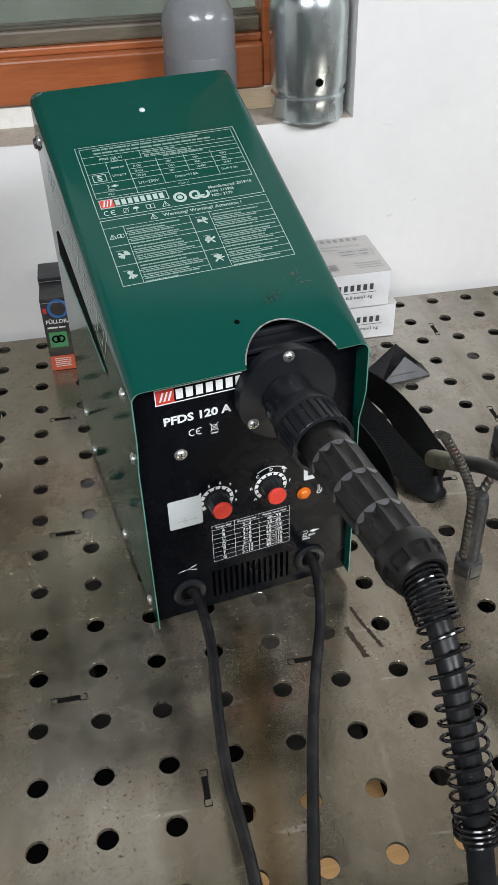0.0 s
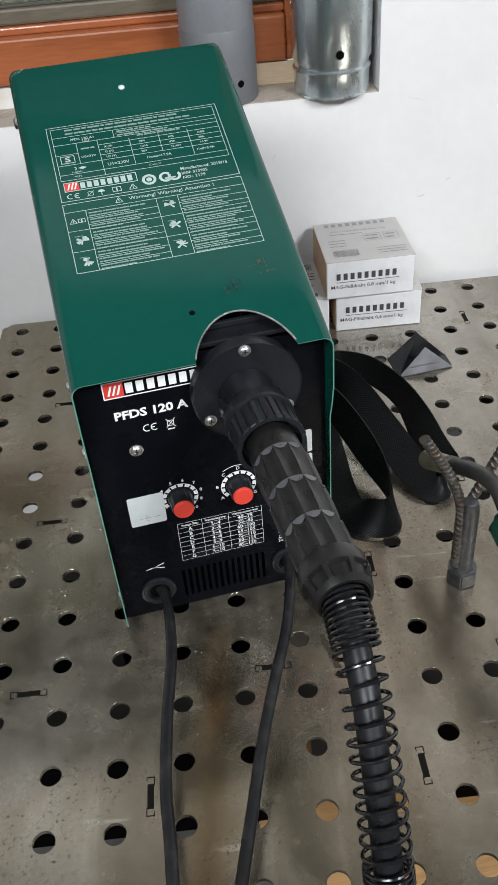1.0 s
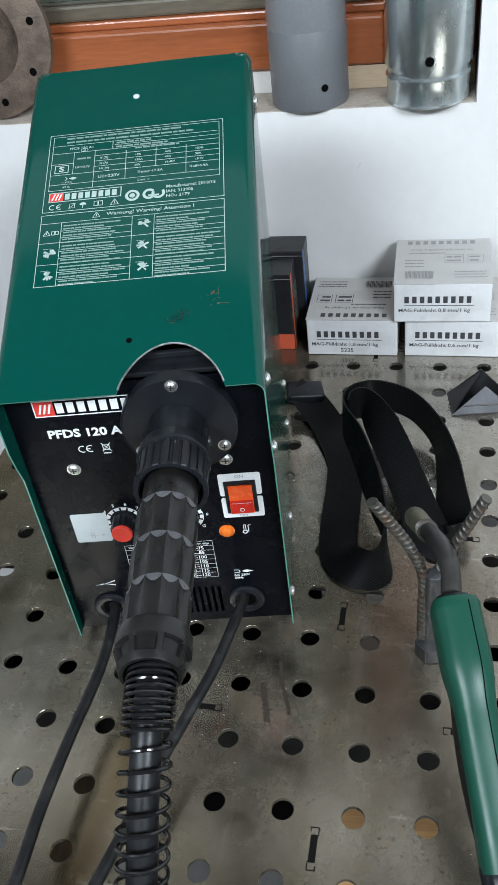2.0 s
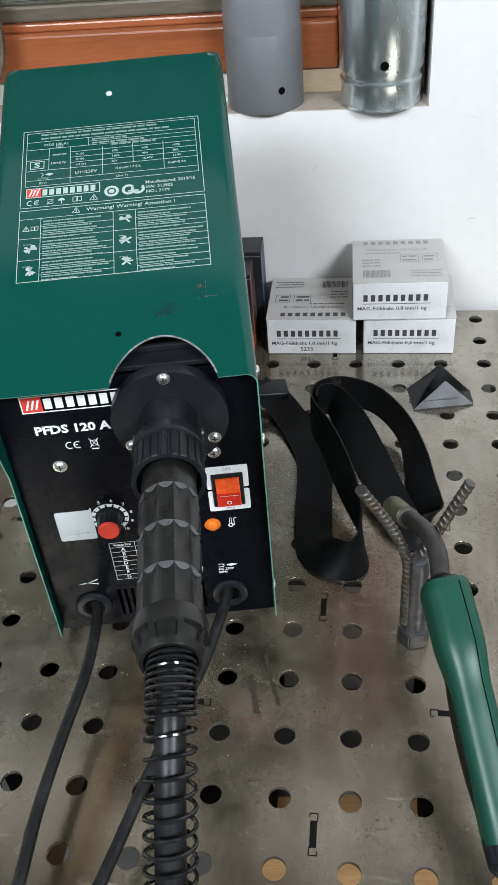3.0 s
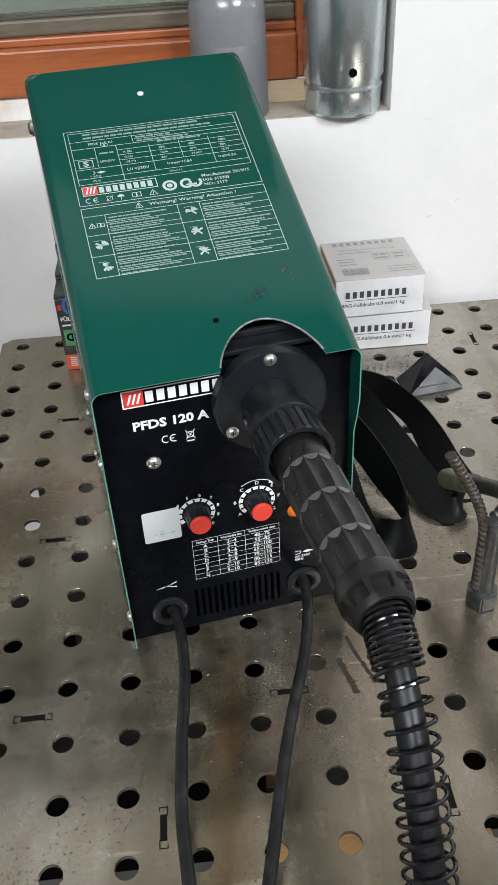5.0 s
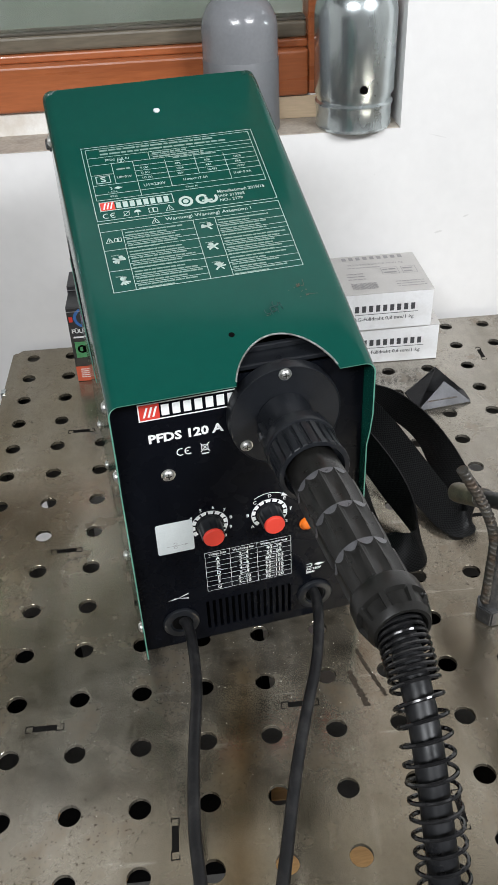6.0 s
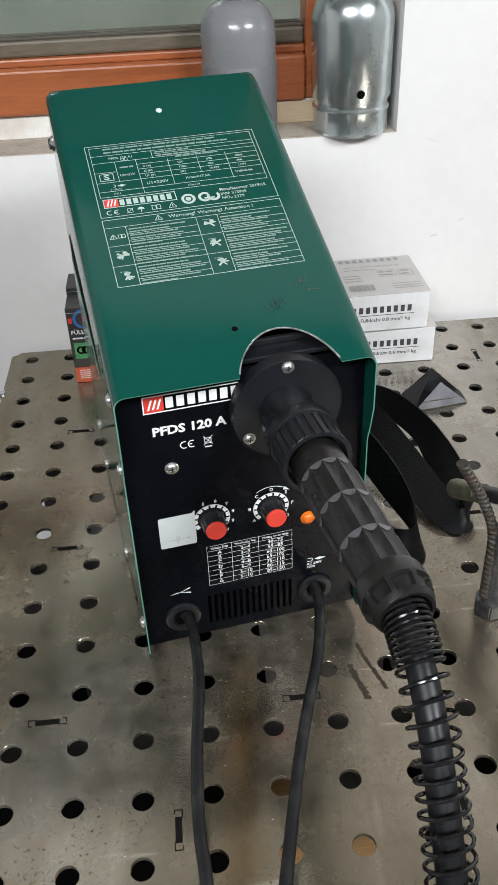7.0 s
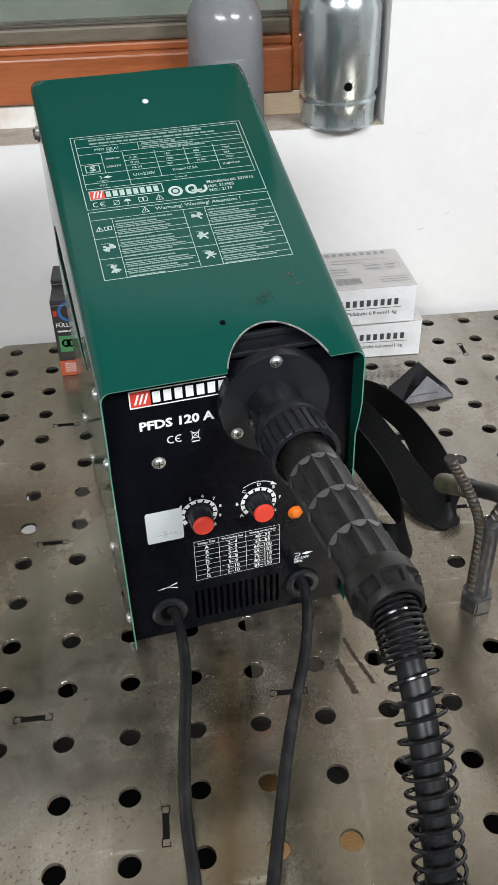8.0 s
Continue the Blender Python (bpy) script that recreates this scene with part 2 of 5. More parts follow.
    l.new(sep.outputs["X"], sq.inputs[0])
    l.new(off.outputs[0], sq.inputs[1])
    edge.operation = "ABSOLUTE"
    l.new(sq.outputs[0], edge.inputs[0])
    keep.operation = "MULTIPLY"
    l.new(span(edge.outputs[0], 0.001, 0.022, 0.85, 0.0), keep.inputs[0])
    end = n.new("ShaderNodeMath")
    end.operation = "MULTIPLY"
    l.new(span(sep.outputs["Y"], 0.06, 0.09, 1, 0), end.inputs[0])
    l.new(span(cloud, 0.30, 0.60, 0.45, 1.0), end.inputs[1])
    l.new(end.outputs[0], keep.inputs[1])
    out = blend(keep.outputs[0], (0.150, 0.098, 0.042), out)
    worn = n.new("ShaderNodeVectorMath")
    worn.operation = "MULTIPLY"
    worn.inputs[1].default_value = (0.915, 0.89, 0.85)
    l.new(out, worn.inputs[0])
    l.new(worn.outputs[0], b.inputs["Base Color"])
    l.new(span(rust, 0.35, 0.72, 0.92, 0.55), b.inputs["Metallic"])
    l.new(span(sheen, 0.3, 0.7, 0.27, 0.13), b.inputs["Roughness"])
    bp = n.new("ShaderNodeBump")
    bp.inputs["Strength"].default_value, bp.inputs["Distance"].default_value = 0.09, 0.001
    l.new(grain, bp.inputs["Height"])
    l.new(bp.outputs[0], b.inputs["Normal"])
    return m


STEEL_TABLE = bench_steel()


def backdrop_glass():
    m, n, l, b = nodes_of("old_window_glass")
    b.inputs["Base Color"].default_value = (0.9, 0.93, 0.9, 1)
    b.inputs["Roughness"].default_value = 0.12
    b.inputs["Transmission Weight"].default_value = 1.0
    b.inputs["IOR"].default_value = 1.45
    return m


GLASS = backdrop_glass()


def outdoors():
    m, n, l, b = nodes_of("dim_glowing_backdrop")
    tc, no, ramp = n.new("ShaderNodeTexCoord"), n.new("ShaderNodeTexNoise"), n.new("ShaderNodeValToRGB")
    no.inputs["Scale"].default_value = 2.2
    l.new(tc.outputs["Object"], no.inputs["Vector"])
    ramp.color_ramp.elements[0].color, ramp.color_ramp.elements[1].color = (0.10, 0.115, 0.095, 1), (0.20, 0.21, 0.19, 1)
    ramp.color_ramp.elements[0].position, ramp.color_ramp.elements[1].position = 0.35, 0.65
    l.new(no.outputs["Fac"], ramp.inputs[0])
    l.new(ramp.outputs[0], b.inputs["Base Color"])
    l.new(ramp.outputs[0], b.inputs["Emission Color"])
    # the added backdrop glows by itself to give the glass its tone
    b.inputs["Emission Strength"].default_value = 0.62
    b.inputs["Roughness"].default_value = 0.9
    return m


BACKDROP_GLOW = outdoors()


def webbing():
    """Woven strap: fine crosswise ribs across two directions."""
    m = STRAP
    n, l = m.node_tree.nodes, m.node_tree.links
    b = n["Principled BSDF"]
    tc = n.new("ShaderNodeTexCoord")
    chk, bp = n.new("ShaderNodeTexChecker"), n.new("ShaderNodeBump")
    mp = n.new("ShaderNodeMapping")
    l.new(tc.outputs["UV"], mp.inputs["Vector"])
    l.new(mp.outputs[0], chk.inputs["Vector"])
    chk.inputs["Scale"].default_value = 1.0
    mp.inputs["Scale"].default_value = (700, 700, 700)
    bp.inputs["Strength"].default_value, bp.inputs["Distance"].default_value = 0.9, 0.0006
    l.new(chk.outputs["Fac"], bp.inputs["Height"])
    l.new(bp.outputs[0], b.inputs["Normal"])
    mix = n.new("ShaderNodeMix")
    mix.data_type = "RGBA"
    mix.inputs[6].default_value, mix.inputs[7].default_value = (0.0006, 0.0006, 0.0007, 1), (0.0120, 0.0123, 0.0128, 1)
    l.new(chk.outputs["Fac"], mix.inputs[0])
    l.new(mix.outputs[2], b.inputs["Base Color"])


webbing()


# ---- mesh helpers ----
def thing(name, m=None, label="", category="", group="", kind=""):
    ob = new(name)
    ob.empty_display_size = 0.02
    if m is not None:
        ob.matrix_world = m
    return tagged(ob, label, category, group, kind)


def part(name, bm, material, parent=None, label="", smooth=False, m=None):
    data = bpy.data.meshes.new(name)
    bm.normal_update()
    bm.to_mesh(data)
    bm.free()
    data.materials.append(material)
    if smooth:
        for p in data.polygons:
            p.use_smooth = True
        data.set_sharp_from_angle(angle=radians(38))
    ob = new(name, data)
    if parent is not None:
        ob.parent = parent
    if m is not None:
        ob.matrix_local = m
    return tagged(ob, label)


def boxes(items, bevel=0.0, seg=2):
    """One bmesh of boxes given by their low and high corners."""
    bm = bmesh.new()
    for lo, hi in items:
        vs = [bm.verts.new((x, y, z)) for x in (lo[0], hi[0]) for y in (lo[1], hi[1]) for z in (lo[2], hi[2])]
        for f in ((0, 1, 3, 2), (4, 6, 7, 5), (0, 4, 5, 1), (2, 3, 7, 6), (0, 2, 6, 4), (1, 5, 7, 3)):
            bm.faces.new([vs[i] for i in f])
    if bevel:
        bmesh.ops.bevel(bm, geom=bm.edges[:], offset=bevel, segments=seg, affect="EDGES", profile=0.5)
    return bm


def frames_along(pts):
    """Points with a tangent and two cross directions that turn as little as they can."""
    pts = [Vector(p) for p in pts]
    out, up = [], None
    for i, p in enumerate(pts):
        t = (pts[min(i + 1, len(pts) - 1)] - pts[max(i - 1, 0)]).normalized()
        if up is None:
            up = Vector((0, 0, 1)) if abs(t.z) < 0.9 else Vector((0, 1, 0))
        a = (up - t * up.dot(t)).normalized()
        out.append((p, t, a, t.cross(a)))
        up = a
    return out


def smooth_path(pts, steps=10):
    """A curve that runs through the points."""
    pts = [Vector(p) for p in pts]
    ext = [2 * pts[0] - pts[1], *pts, 2 * pts[-1] - pts[-2]]
    out = []
    for i in range(1, len(ext) - 2):
        a, b, c, d = ext[i - 1:i + 3]
        for k in range(steps):
            s = k / steps
            out.append(0.5 * (2 * b + (c - a) * s + (2 * a - 5 * b + 4 * c - d) * s * s + (3 * b - a - 3 * c + d) * s ** 3))
    return out + [pts[-1]]


def even_path(pts, step):
    pts = [Vector(p) for p in pts]
    out, left = [pts[0]], step
    for a, b in zip(pts, pts[1:]):
        d, at = (b - a).length, 0.0
        while d - at >= left:
            at += left
            out.append(a + (b - a) * (at / d))
            left = step
        left -= d - at
    return out


def tube(pts, r, n=10, caps=True, bm=None):
    """A round bar along points; r is a number or a function of the share of the way and of the angle."""
    bm = bm or bmesh.new()
    fr = frames_along(pts)
    rings = []
    for i, (p, t, a, b) in enumerate(fr):
        s = i / (len(fr) - 1)
        ring = []
        for k in range(n):
            w = 2 * math.pi * k / n
            q = r(s, w) if callable(r) else r
            ring.append(bm.verts.new(p + (a * math.cos(w) + b * math.sin(w)) * q))
        rings.append(ring)
    for r0, r1 in zip(rings, rings[1:]):
        for k in range(n):
            bm.faces.new((r0[k], r0[(k + 1) % n], r1[(k + 1) % n], r1[k]))
    if caps:
        bm.faces.new(rings[0][::-1])
        bm.faces.new(rings[-1])
    return bm


def lathe(profile, n=40, m=None, mod=None, bm=None):
    """Turns (distance along z, radius) pairs round z. mod: a factor on the radius by angle and distance."""
    bm = bm or bmesh.new()
    rings = []
    for z, r in profile:
        if r < 1e-6:
            rings.append([bm.verts.new((m or Matrix()) @ Vector((0, 0, z)))])
            continue
        ring = []
        for k in range(n):
            w = 2 * math.pi * k / n
            q = r * (mod(w, z) if mod else 1)
            ring.append(bm.verts.new((m or Matrix()) @ Vector((q * math.cos(w), q * math.sin(w), z))))
        rings.append(ring)
    for a, b in zip(rings, rings[1:]):
        for k in range(n):
            j = (k + 1) % n
            f = [a[0] if len(a) == 1 else a[k], a[0] if len(a) == 1 else a[j], b[0] if len(b) == 1 else b[j], b[0] if len(b) == 1 else b[k]]
            f = list(dict.fromkeys(f))
            if len(f) > 2:
                bm.faces.new(f)
    for ring, flip in ((rings[0], True), (rings[-1], False)):
        if len(ring) > 2:
            bm.faces.new(ring[::-1] if flip else ring)
    return bm


def axis(a, b):
    """A pose at a whose z points to b."""
    return Matrix.Translation(a) @ (Vector(b) - Vector(a)).to_track_quat("Z", "Y").to_matrix().to_4x4()


def prism(poly, depth, m=None, bm=None):
    """A flat outline (x, y) raised by depth along z."""
    bm = bm or bmesh.new()
    m = m or Matrix()
    lo = [bm.verts.new(m @ Vector((x, y, 0))) for x, y in poly]
    hi = [bm.verts.new(m @ Vector((x, y, depth))) for x, y in poly]
    bm.faces.new(lo[::-1])
    bm.faces.new(hi)
    for i in range(len(poly)):
        j = (i + 1) % len(poly)
        bm.faces.new((lo[i], lo[j], hi[j], hi[i]))
    return bm


def round_rect(x0, y0, x1, y1, r, n=4):
    out = []
    for cx, cy, w0 in ((x1 - r, y1 - r, 0), (x0 + r, y1 - r, 90), (x0 + r, y0 + r, 180), (x1 - r, y0 + r, 270)):
        for k in range(n + 1):
            w = radians(w0 + 90 * k / n)
            out.append((cx + r * math.cos(w), cy + r * math.sin(w)))
    return out


class Print:
    """Flat print on a surface: rectangles, outlines and letters gathered into one mesh."""

    def __init__(self):
        self.bm = bmesh.new()

    def poly(self, pts):
        vs = [self.bm.verts.new((x, y, 0)) for x, y in pts]
        f = self.bm.faces.new(vs)
        f.normal_update()
        if f.normal.z < 0:
            f.normal_flip()

    def rect(self, x0, y0, x1, y1):
        self.poly([(x0, y0), (x1, y0), (x1, y1), (x0, y1)])

    def line(self, x0, y0, x1, y1, w):
        d = Vector((x1 - x0, y1 - y0)).normalized() * w / 2
        self.poly([(x0 + d.y, y0 - d.x), (x1 + d.y, y1 - d.x), (x1 - d.y, y1 + d.x), (x0 - d.y, y0 + d.x)])

    def outline(self, x0, y0, x1, y1, w):
        self.rect(x0, y0, x1, y0 + w), self.rect(x0, y1 - w, x1, y1)
        self.rect(x0, y0 + w, x0 + w, y1 - w), self.rect(x1 - w, y0 + w, x1, y1 - w)

    def ring(self, x, y, r0, r1, w0=0, w1=360, n=32):
        for k in range(n):
            a, b = radians(w0 + (w1 - w0) * k / n), radians(w0 + (w1 - w0) * (k + 1) / n)
            self.poly([(x + r0 * math.cos(a), y + r0 * math.sin(a)), (x + r1 * math.cos(a), y + r1 * math.sin(a)),
                       (x + r1 * math.cos(b), y + r1 * math.sin(b)), (x + r0 * math.cos(b), y + r0 * math.sin(b))])

    def dot(self, x, y, r, n=16):
        self.poly([(x + r * math.cos(2 * math.pi * k / n), y + r * math.sin(2 * math.pi * k / n)) for k in range(n)])

    def bars(self, x0, x1, y, h, rnd, gap=0.5):
        """A line of writing too small to read: bars as long as words."""
        x = x0
        while x < x1 - h:
            w = min(rnd.uniform(1.5, 6.0) * h, x1 - x)
            self.rect(x, y - h / 2, x + w, y + h / 2)
            x += w + gap * h

    def blocks(self, x0, x1, y0, y1, count, fill=0.74):
        """A brand mark as plain upright blocks."""
        step = (x1 - x0) / count
        for k in range(count):
            self.rect(x0 + k * step, y0, x0 + (k + fill) * step, y1)

    def text(self, words, x, y, size, align="LEFT", turn=0.0, wide=1.0, bold=0.0):
        cu = bpy.data.curves.new("lettering", "FONT")
        cu.body, cu.size, cu.align_x, cu.align_y, cu.resolution_u = words, size, align, "CENTER", 2
        cu.offset = bold
        ob = new("lettering", cu)
        deps = bpy.context.evaluated_depsgraph_get()
        me = bpy.data.meshes.new_from_object(ob.evaluated_get(deps))
        me.transform(Matrix.Translation((x, y, 0)) @ pose(0, 0, 0, 0, 0, turn) @ Matrix.Diagonal((wide, 1, 1, 1)))
        self.bm.from_mesh(me)
        bpy.data.objects.remove(ob)
        bpy.data.curves.remove(cu)
        bpy.data.meshes.remove(me)

    def put(self, name, material, parent, m, label=""):
        return part(name, self.bm, material, parent, label, m=m)


def screw_head(parent, m, r=0.0036, name="screw"):
    """Domed cross-slot screw whose head looks along z of m."""
    prof = [(0, r * 1.25), (0.0004, r * 1.25), (0.0005, r), (0.0012, r * 0.96), (0.0020, r * 0.75), (0.0025, r * 0.4), (0.0026, 0)]
    s = part(name, lathe(prof, 20), CHROME, parent, smooth=True, m=m)
    part("cross_slot", boxes([((-r * 0.55, -r * 0.11, 0.0022), (r * 0.55, r * 0.11, 0.00275)), ((-r * 0.11, -r * 0.55, 0.0022), (r * 0.11, r * 0.55, 0.00275))]), STEEL_EDGE, s)
    return s


# ---- the room ----
WALL_Y, SILL_Z, NICHE_R, BACK_Y, FLOOR_Z = 0.634, 0.256, 0.429, 0.70, -0.85


def structure(name, bm, material, label, category):
    return tagged(part(name, bm, material), label, category, kind="structure")


north = structure("wall_north", boxes([((-2.2, WALL_Y, FLOOR_Z), (2.8, WALL_Y + 0.25, SILL_Z)), ((NICHE_R, WALL_Y, SILL_Z), (2.8, WALL_Y + 0.25, 1.75)),
                               ((-2.2, WALL_Y, SILL_Z), (-0.9, WALL_Y + 0.25, 1.75)), ((-0.9, WALL_Y, 1.15), (NICHE_R, WALL_Y + 0.25, 1.75))]), PLASTER, "uneven white plaster wall behind the bench", "wall")
# unseen walls and ceiling close the room; their tones steer bounce and reflections
structure("wall_south", boxes([((-2.2, -2.6, FLOOR_Z), (2.8, -2.5, 1.75))]), ROOM, "unseen plain grey wall added to shape the bounce light", "wall")
structure("wall_west", boxes([((-2.3, -2.6, FLOOR_Z), (-2.2, 0.9, 1.75))]), LIGHT_ROOM, "unseen plain grey wall added to shape the bounce light", "wall")
structure("wall_east", boxes([((2.8, -2.6, FLOOR_Z), (2.9, 0.9, 1.75))]), LIGHT_ROOM, "unseen plain grey wall added to shape the bounce light", "wall")
structure("ceiling", boxes([((-2.3, -2.6, 1.75), (2.9, 0.9, 1.85))]), CEIL, "unseen dark ceiling added to keep reflections dark", "ceiling")
structure("floor", boxes([((-2.3, -2.6, FLOOR_Z - 0.1), (2.9, 0.9, FLOOR_Z))]), CONCRETE, "grey-brown concrete workshop floor", "floor")

# niche with the window
structure("window_sill", boxes([((-0.9, WALL_Y + 0.001, SILL_Z + 0.0002), (NICHE_R - 0.001, BACK_Y + 0.06, SILL_Z + 0.0012))]), SILL, "dusty beige window sill board", "window sill")
structure("sill_upstand", boxes([((-0.9, BACK_Y, SILL_Z), (NICHE_R - 0.001, BACK_Y + 0.05, 0.285))], 0.002), SILL_WHITE, "stained white painted upstand under the window", "trim")
structure("sill_strip", boxes([((0.250, BACK_Y - 0.003, SILL_Z + 0.0014), (NICHE_R - 0.0015, BACK_Y - 0.0003, 0.2835))], 0.0008), TAN_STRIP, "tan strip on the right part of the upstand", "trim")
win = thing("window_1", pose(0, 0, 0), "varnished red-brown wooden window with dull glass", "window", kind="structure")
part("bottom_rail", boxes([((-0.9, BACK_Y - 0.008, 0.285), (0.327, BACK_Y + 0.05, 0.338))], 0.004, 3), WOOD, win)
part("rail_step", boxes([((-0.9, BACK_Y + 0.004, 0.338), (0.327, BACK_Y + 0.05, 0.347))], 0.002), WOOD, win)
part("glazing_bead", boxes([((-0.9, BACK_Y + 0.012, 0.347), (0.327, BACK_Y + 0.05, 0.365))], 0.003), BEAD, win, "weathered grey glazing bead")
part("gasket", boxes([((-0.9, BACK_Y + 0.018, 0.365), (0.327, BACK_Y + 0.05, 0.368))], 0.0008), GASKET, win, "brown rubber gasket")
part("stile", boxes([((0.327, BACK_Y - 0.002, 0.285), (0.358, BACK_Y + 0.05, 1.15))], 0.003), WOOD, win)
part("stile", boxes([((0.360, BACK_Y + 0.006, 0.285), (NICHE_R - 0.001, BACK_Y + 0.05, 1.15))], 0.003), WOOD, win)
part("pane", boxes([((-0.9, BACK_Y + 0.026, 0.368), (0.327, BACK_Y + 0.030, 1.15))]), GLASS, win, "dull old glass pane").visible_shadow = False
structure("backdrop", boxes([((-2.0, 1.6, -0.4), (1.6, 1.62, 2.2))]), BACKDROP_GLOW, "self-lit dim grey-green backdrop outside the window", "backdrop")

# ---- the bench ----
STEP, HOLE_R, PLATE = 0.05, 0.0081, 0.0035
X0, X1, Y0, Y1 = -0.078, 1.122, -0.178, 0.622


def perforated_sheet():
    """Sheet with a round hole in every 50 mm cell, each hole with its own wall."""
    verts, faces = [], []
    n = 24
    for i in range(-1, 23):
        for j in range(-3, 13):
            cx, cy, at = i * STEP, j * STEP, len(verts)
            west = X0 - cx if i == -1 else -0.025
            east = X1 - cx if i == 22 else 0.025
            south = Y0 - cy if j == -3 else -0.025
            north = Y1 - cy if j == 12 else 0.025
            for k in range(n):
                w = 2 * math.pi * k / n
                c, s = math.cos(w), math.sin(w)
                q = 1 / max(abs(c), abs(s))
                bx, by = c * q, s * q
                ox, oy = bx * (east if bx > 0 else -west), by * (north if by > 0 else -south)
                if i == -1 and j == 12 and k == 9:
                    ox, oy = ox + 0.006, oy - 0.006
                ir = HOLE_R + 0.0002
                verts += [(cx + ox, cy + oy, 0), (cx + ir * c, cy + ir * s, 0), (cx + HOLE_R * c, cy + HOLE_R * s, -0.0002),
                          (cx + HOLE_R * c, cy + HOLE_R * s, -PLATE), (cx + ox, cy + oy, -PLATE)]
            for k in range(n):
                a, b = at + 5 * k, at + 5 * ((k + 1) % n)
                faces += [(a + q, b + q, b + q + 1, a + q + 1) for q in range(4)]
    me = bpy.data.meshes.new("tabletop")
    me.from_pydata(verts, [], faces)
    bm = bmesh.new()
    bm.from_mesh(me)
    bpy.data.meshes.remove(me)
    bmesh.ops.remove_doubles(bm, verts=bm.verts[:], dist=1e-5)
    bmesh.ops.recalc_face_normals(bm, faces=bm.faces[:])
    return bm


bench = thing("welding_table", pose(0, 0, 0), "raw steel welding table with a grid of round holes", "table")
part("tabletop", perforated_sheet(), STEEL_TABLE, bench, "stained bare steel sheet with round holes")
part("apron", boxes([((X0, Y0, -0.1), (X0 + 0.004, Y1, -PLATE - 0.0005))]), STEEL_EDGE, bench)
part("apron", boxes([((X1 - 0.004, Y0, -0.1), (X1, Y1, -PLATE - 0.0005))]), STEEL_EDGE, bench)
part("apron", boxes([((X0 + 0.005, Y1 - 0.004, -0.1), (X1 - 0.005, Y1, -PLATE - 0.0005))]), STEEL_EDGE, bench)
part("apron", boxes([((X0 + 0.005, Y0, -0.1), (X1 - 0.005, Y0 + 0.004, -PLATE - 0.0005))]), STEEL_EDGE, bench)
for k in range(6):
    x = 0.125 + 0.2 * k
    if x < X1 - 0.05:
        part("rib", boxes([((x - 0.0015, Y0 + 0.006, -0.085), (x + 0.0015, Y1 - 0.006, -PLATE - 0.0005))]), STEEL_EDGE, bench)
for k in range(3):
    y = 0.025 + 0.2 * k
    for i in range(6):
        xa, xb = max(X0 + 0.006, 0.125 + 0.2 * (i - 1) + 0.002), min(X1 - 0.006, 0.125 + 0.2 * i - 0.002)
        part("rib", boxes([((xa, y - 0.0015, -0.085), (xb, y + 0.0015, -PLATE - 0.0005))]), STEEL_EDGE, bench)
part("edge_clip", boxes([((X0 - 0.003, 0.516, -0.008), (X0 + 0.003, 0.526, 0.0022))], 0.0008), ZINC, bench, "small clip on the table edge")
for lx in (X0 + 0.01, X1 - 0.06):
    for ly in (Y0 + 0.01, Y1 - 0.06):
        part("leg", boxes([((lx, ly, FLOOR_Z), (lx + 0.05, ly + 0.05, -PLATE - 0.001))], 0.003), STEEL_EDGE, bench)


def tab_slot(cx, cy, turn):
    """Tab of a cross rib in its slot: a dark gap with a hooked cut at each end."""
    half = [(0.0086, -0.0024), (0.0086, -0.0031), (0.0150, -0.0031), (0.0150, 0.0031), (0.0118, 0.0031), (0.0118, 0.0025), (0.0144, 0.0025), (0.0144, -0.0024), (0.0094, -0.0024), (0.0094, 0.0024)]
    bm = prism(half + [(-x, -y) for x, y in half], 0.0008, pose(0, 0, -0.0005))
    return part("tab_slot", bm, TAB_STEEL, bench, "dark tab slot with hooked ends", m=pose(cx, cy, 0, 0, 0, turn))


for i in range(5):
    for j in range(3):
        tab_slot(0.025 + 0.2 * i, 0.025 + 0.2 * j, 0)
        tab_slot(0.125 + 0.2 * i, 0.125 + 0.2 * j, 90)
    tab_slot(0.125 + 0.2 * i, -0.075, 90)

# weld burns on the sheet, a rusty stroke and a paler one
for name, pts, r in (("burn_mark", [(0.279, 0.074), (0.283, 0.058), (0.287, 0.045), (0.294, 0.024)], 0.0023), ("burn_mark", [(0.269, 0.052), (0.272, 0.038), (0.278, 0.017)], 0.0034)):
    rnd = random.Random(len(pts))
    path = even_path(smooth_path([(x, y, 0) for x, y in pts]), 0.0012)
    bm = bmesh.new()
    side = [[bm.verts.new((p.x + s * r * rnd.uniform(0.25, 1.0), p.y + rnd.uniform(-0.0004, 0.0004), 0.00035)) for p in path] for s in (-1, 1)]
    for k in range(len(path) - 1):
        bm.faces.new((side[0][k], side[1][k], side[1][k + 1], side[0][k + 1]))
    bmesh.ops.recalc_face_normals(bm, faces=bm.faces[:])
    part(name, bm, BURN, bench, "rusty weld burn on the sheet")

# flattened cardboard on the floor, seen through the holes
for x0_, y0_, x1_, y1_, turn in ((0.22, 0.06, 0.62, 0.40, 6), (0.02, 0.46, 0.30, 0.60, -3)):
    tagged(part("cardboard_sheet", prism(round_rect(0, 0, x1_ - x0_, y1_ - y0_, 0.004), 0.004), PLANK, m=pose(x0_, y0_, FLOOR_Z + 0.0005, 0, 0, turn)), "flattened brown cardboard sheet on the floor", "cardboard", "cardboard on the floor")

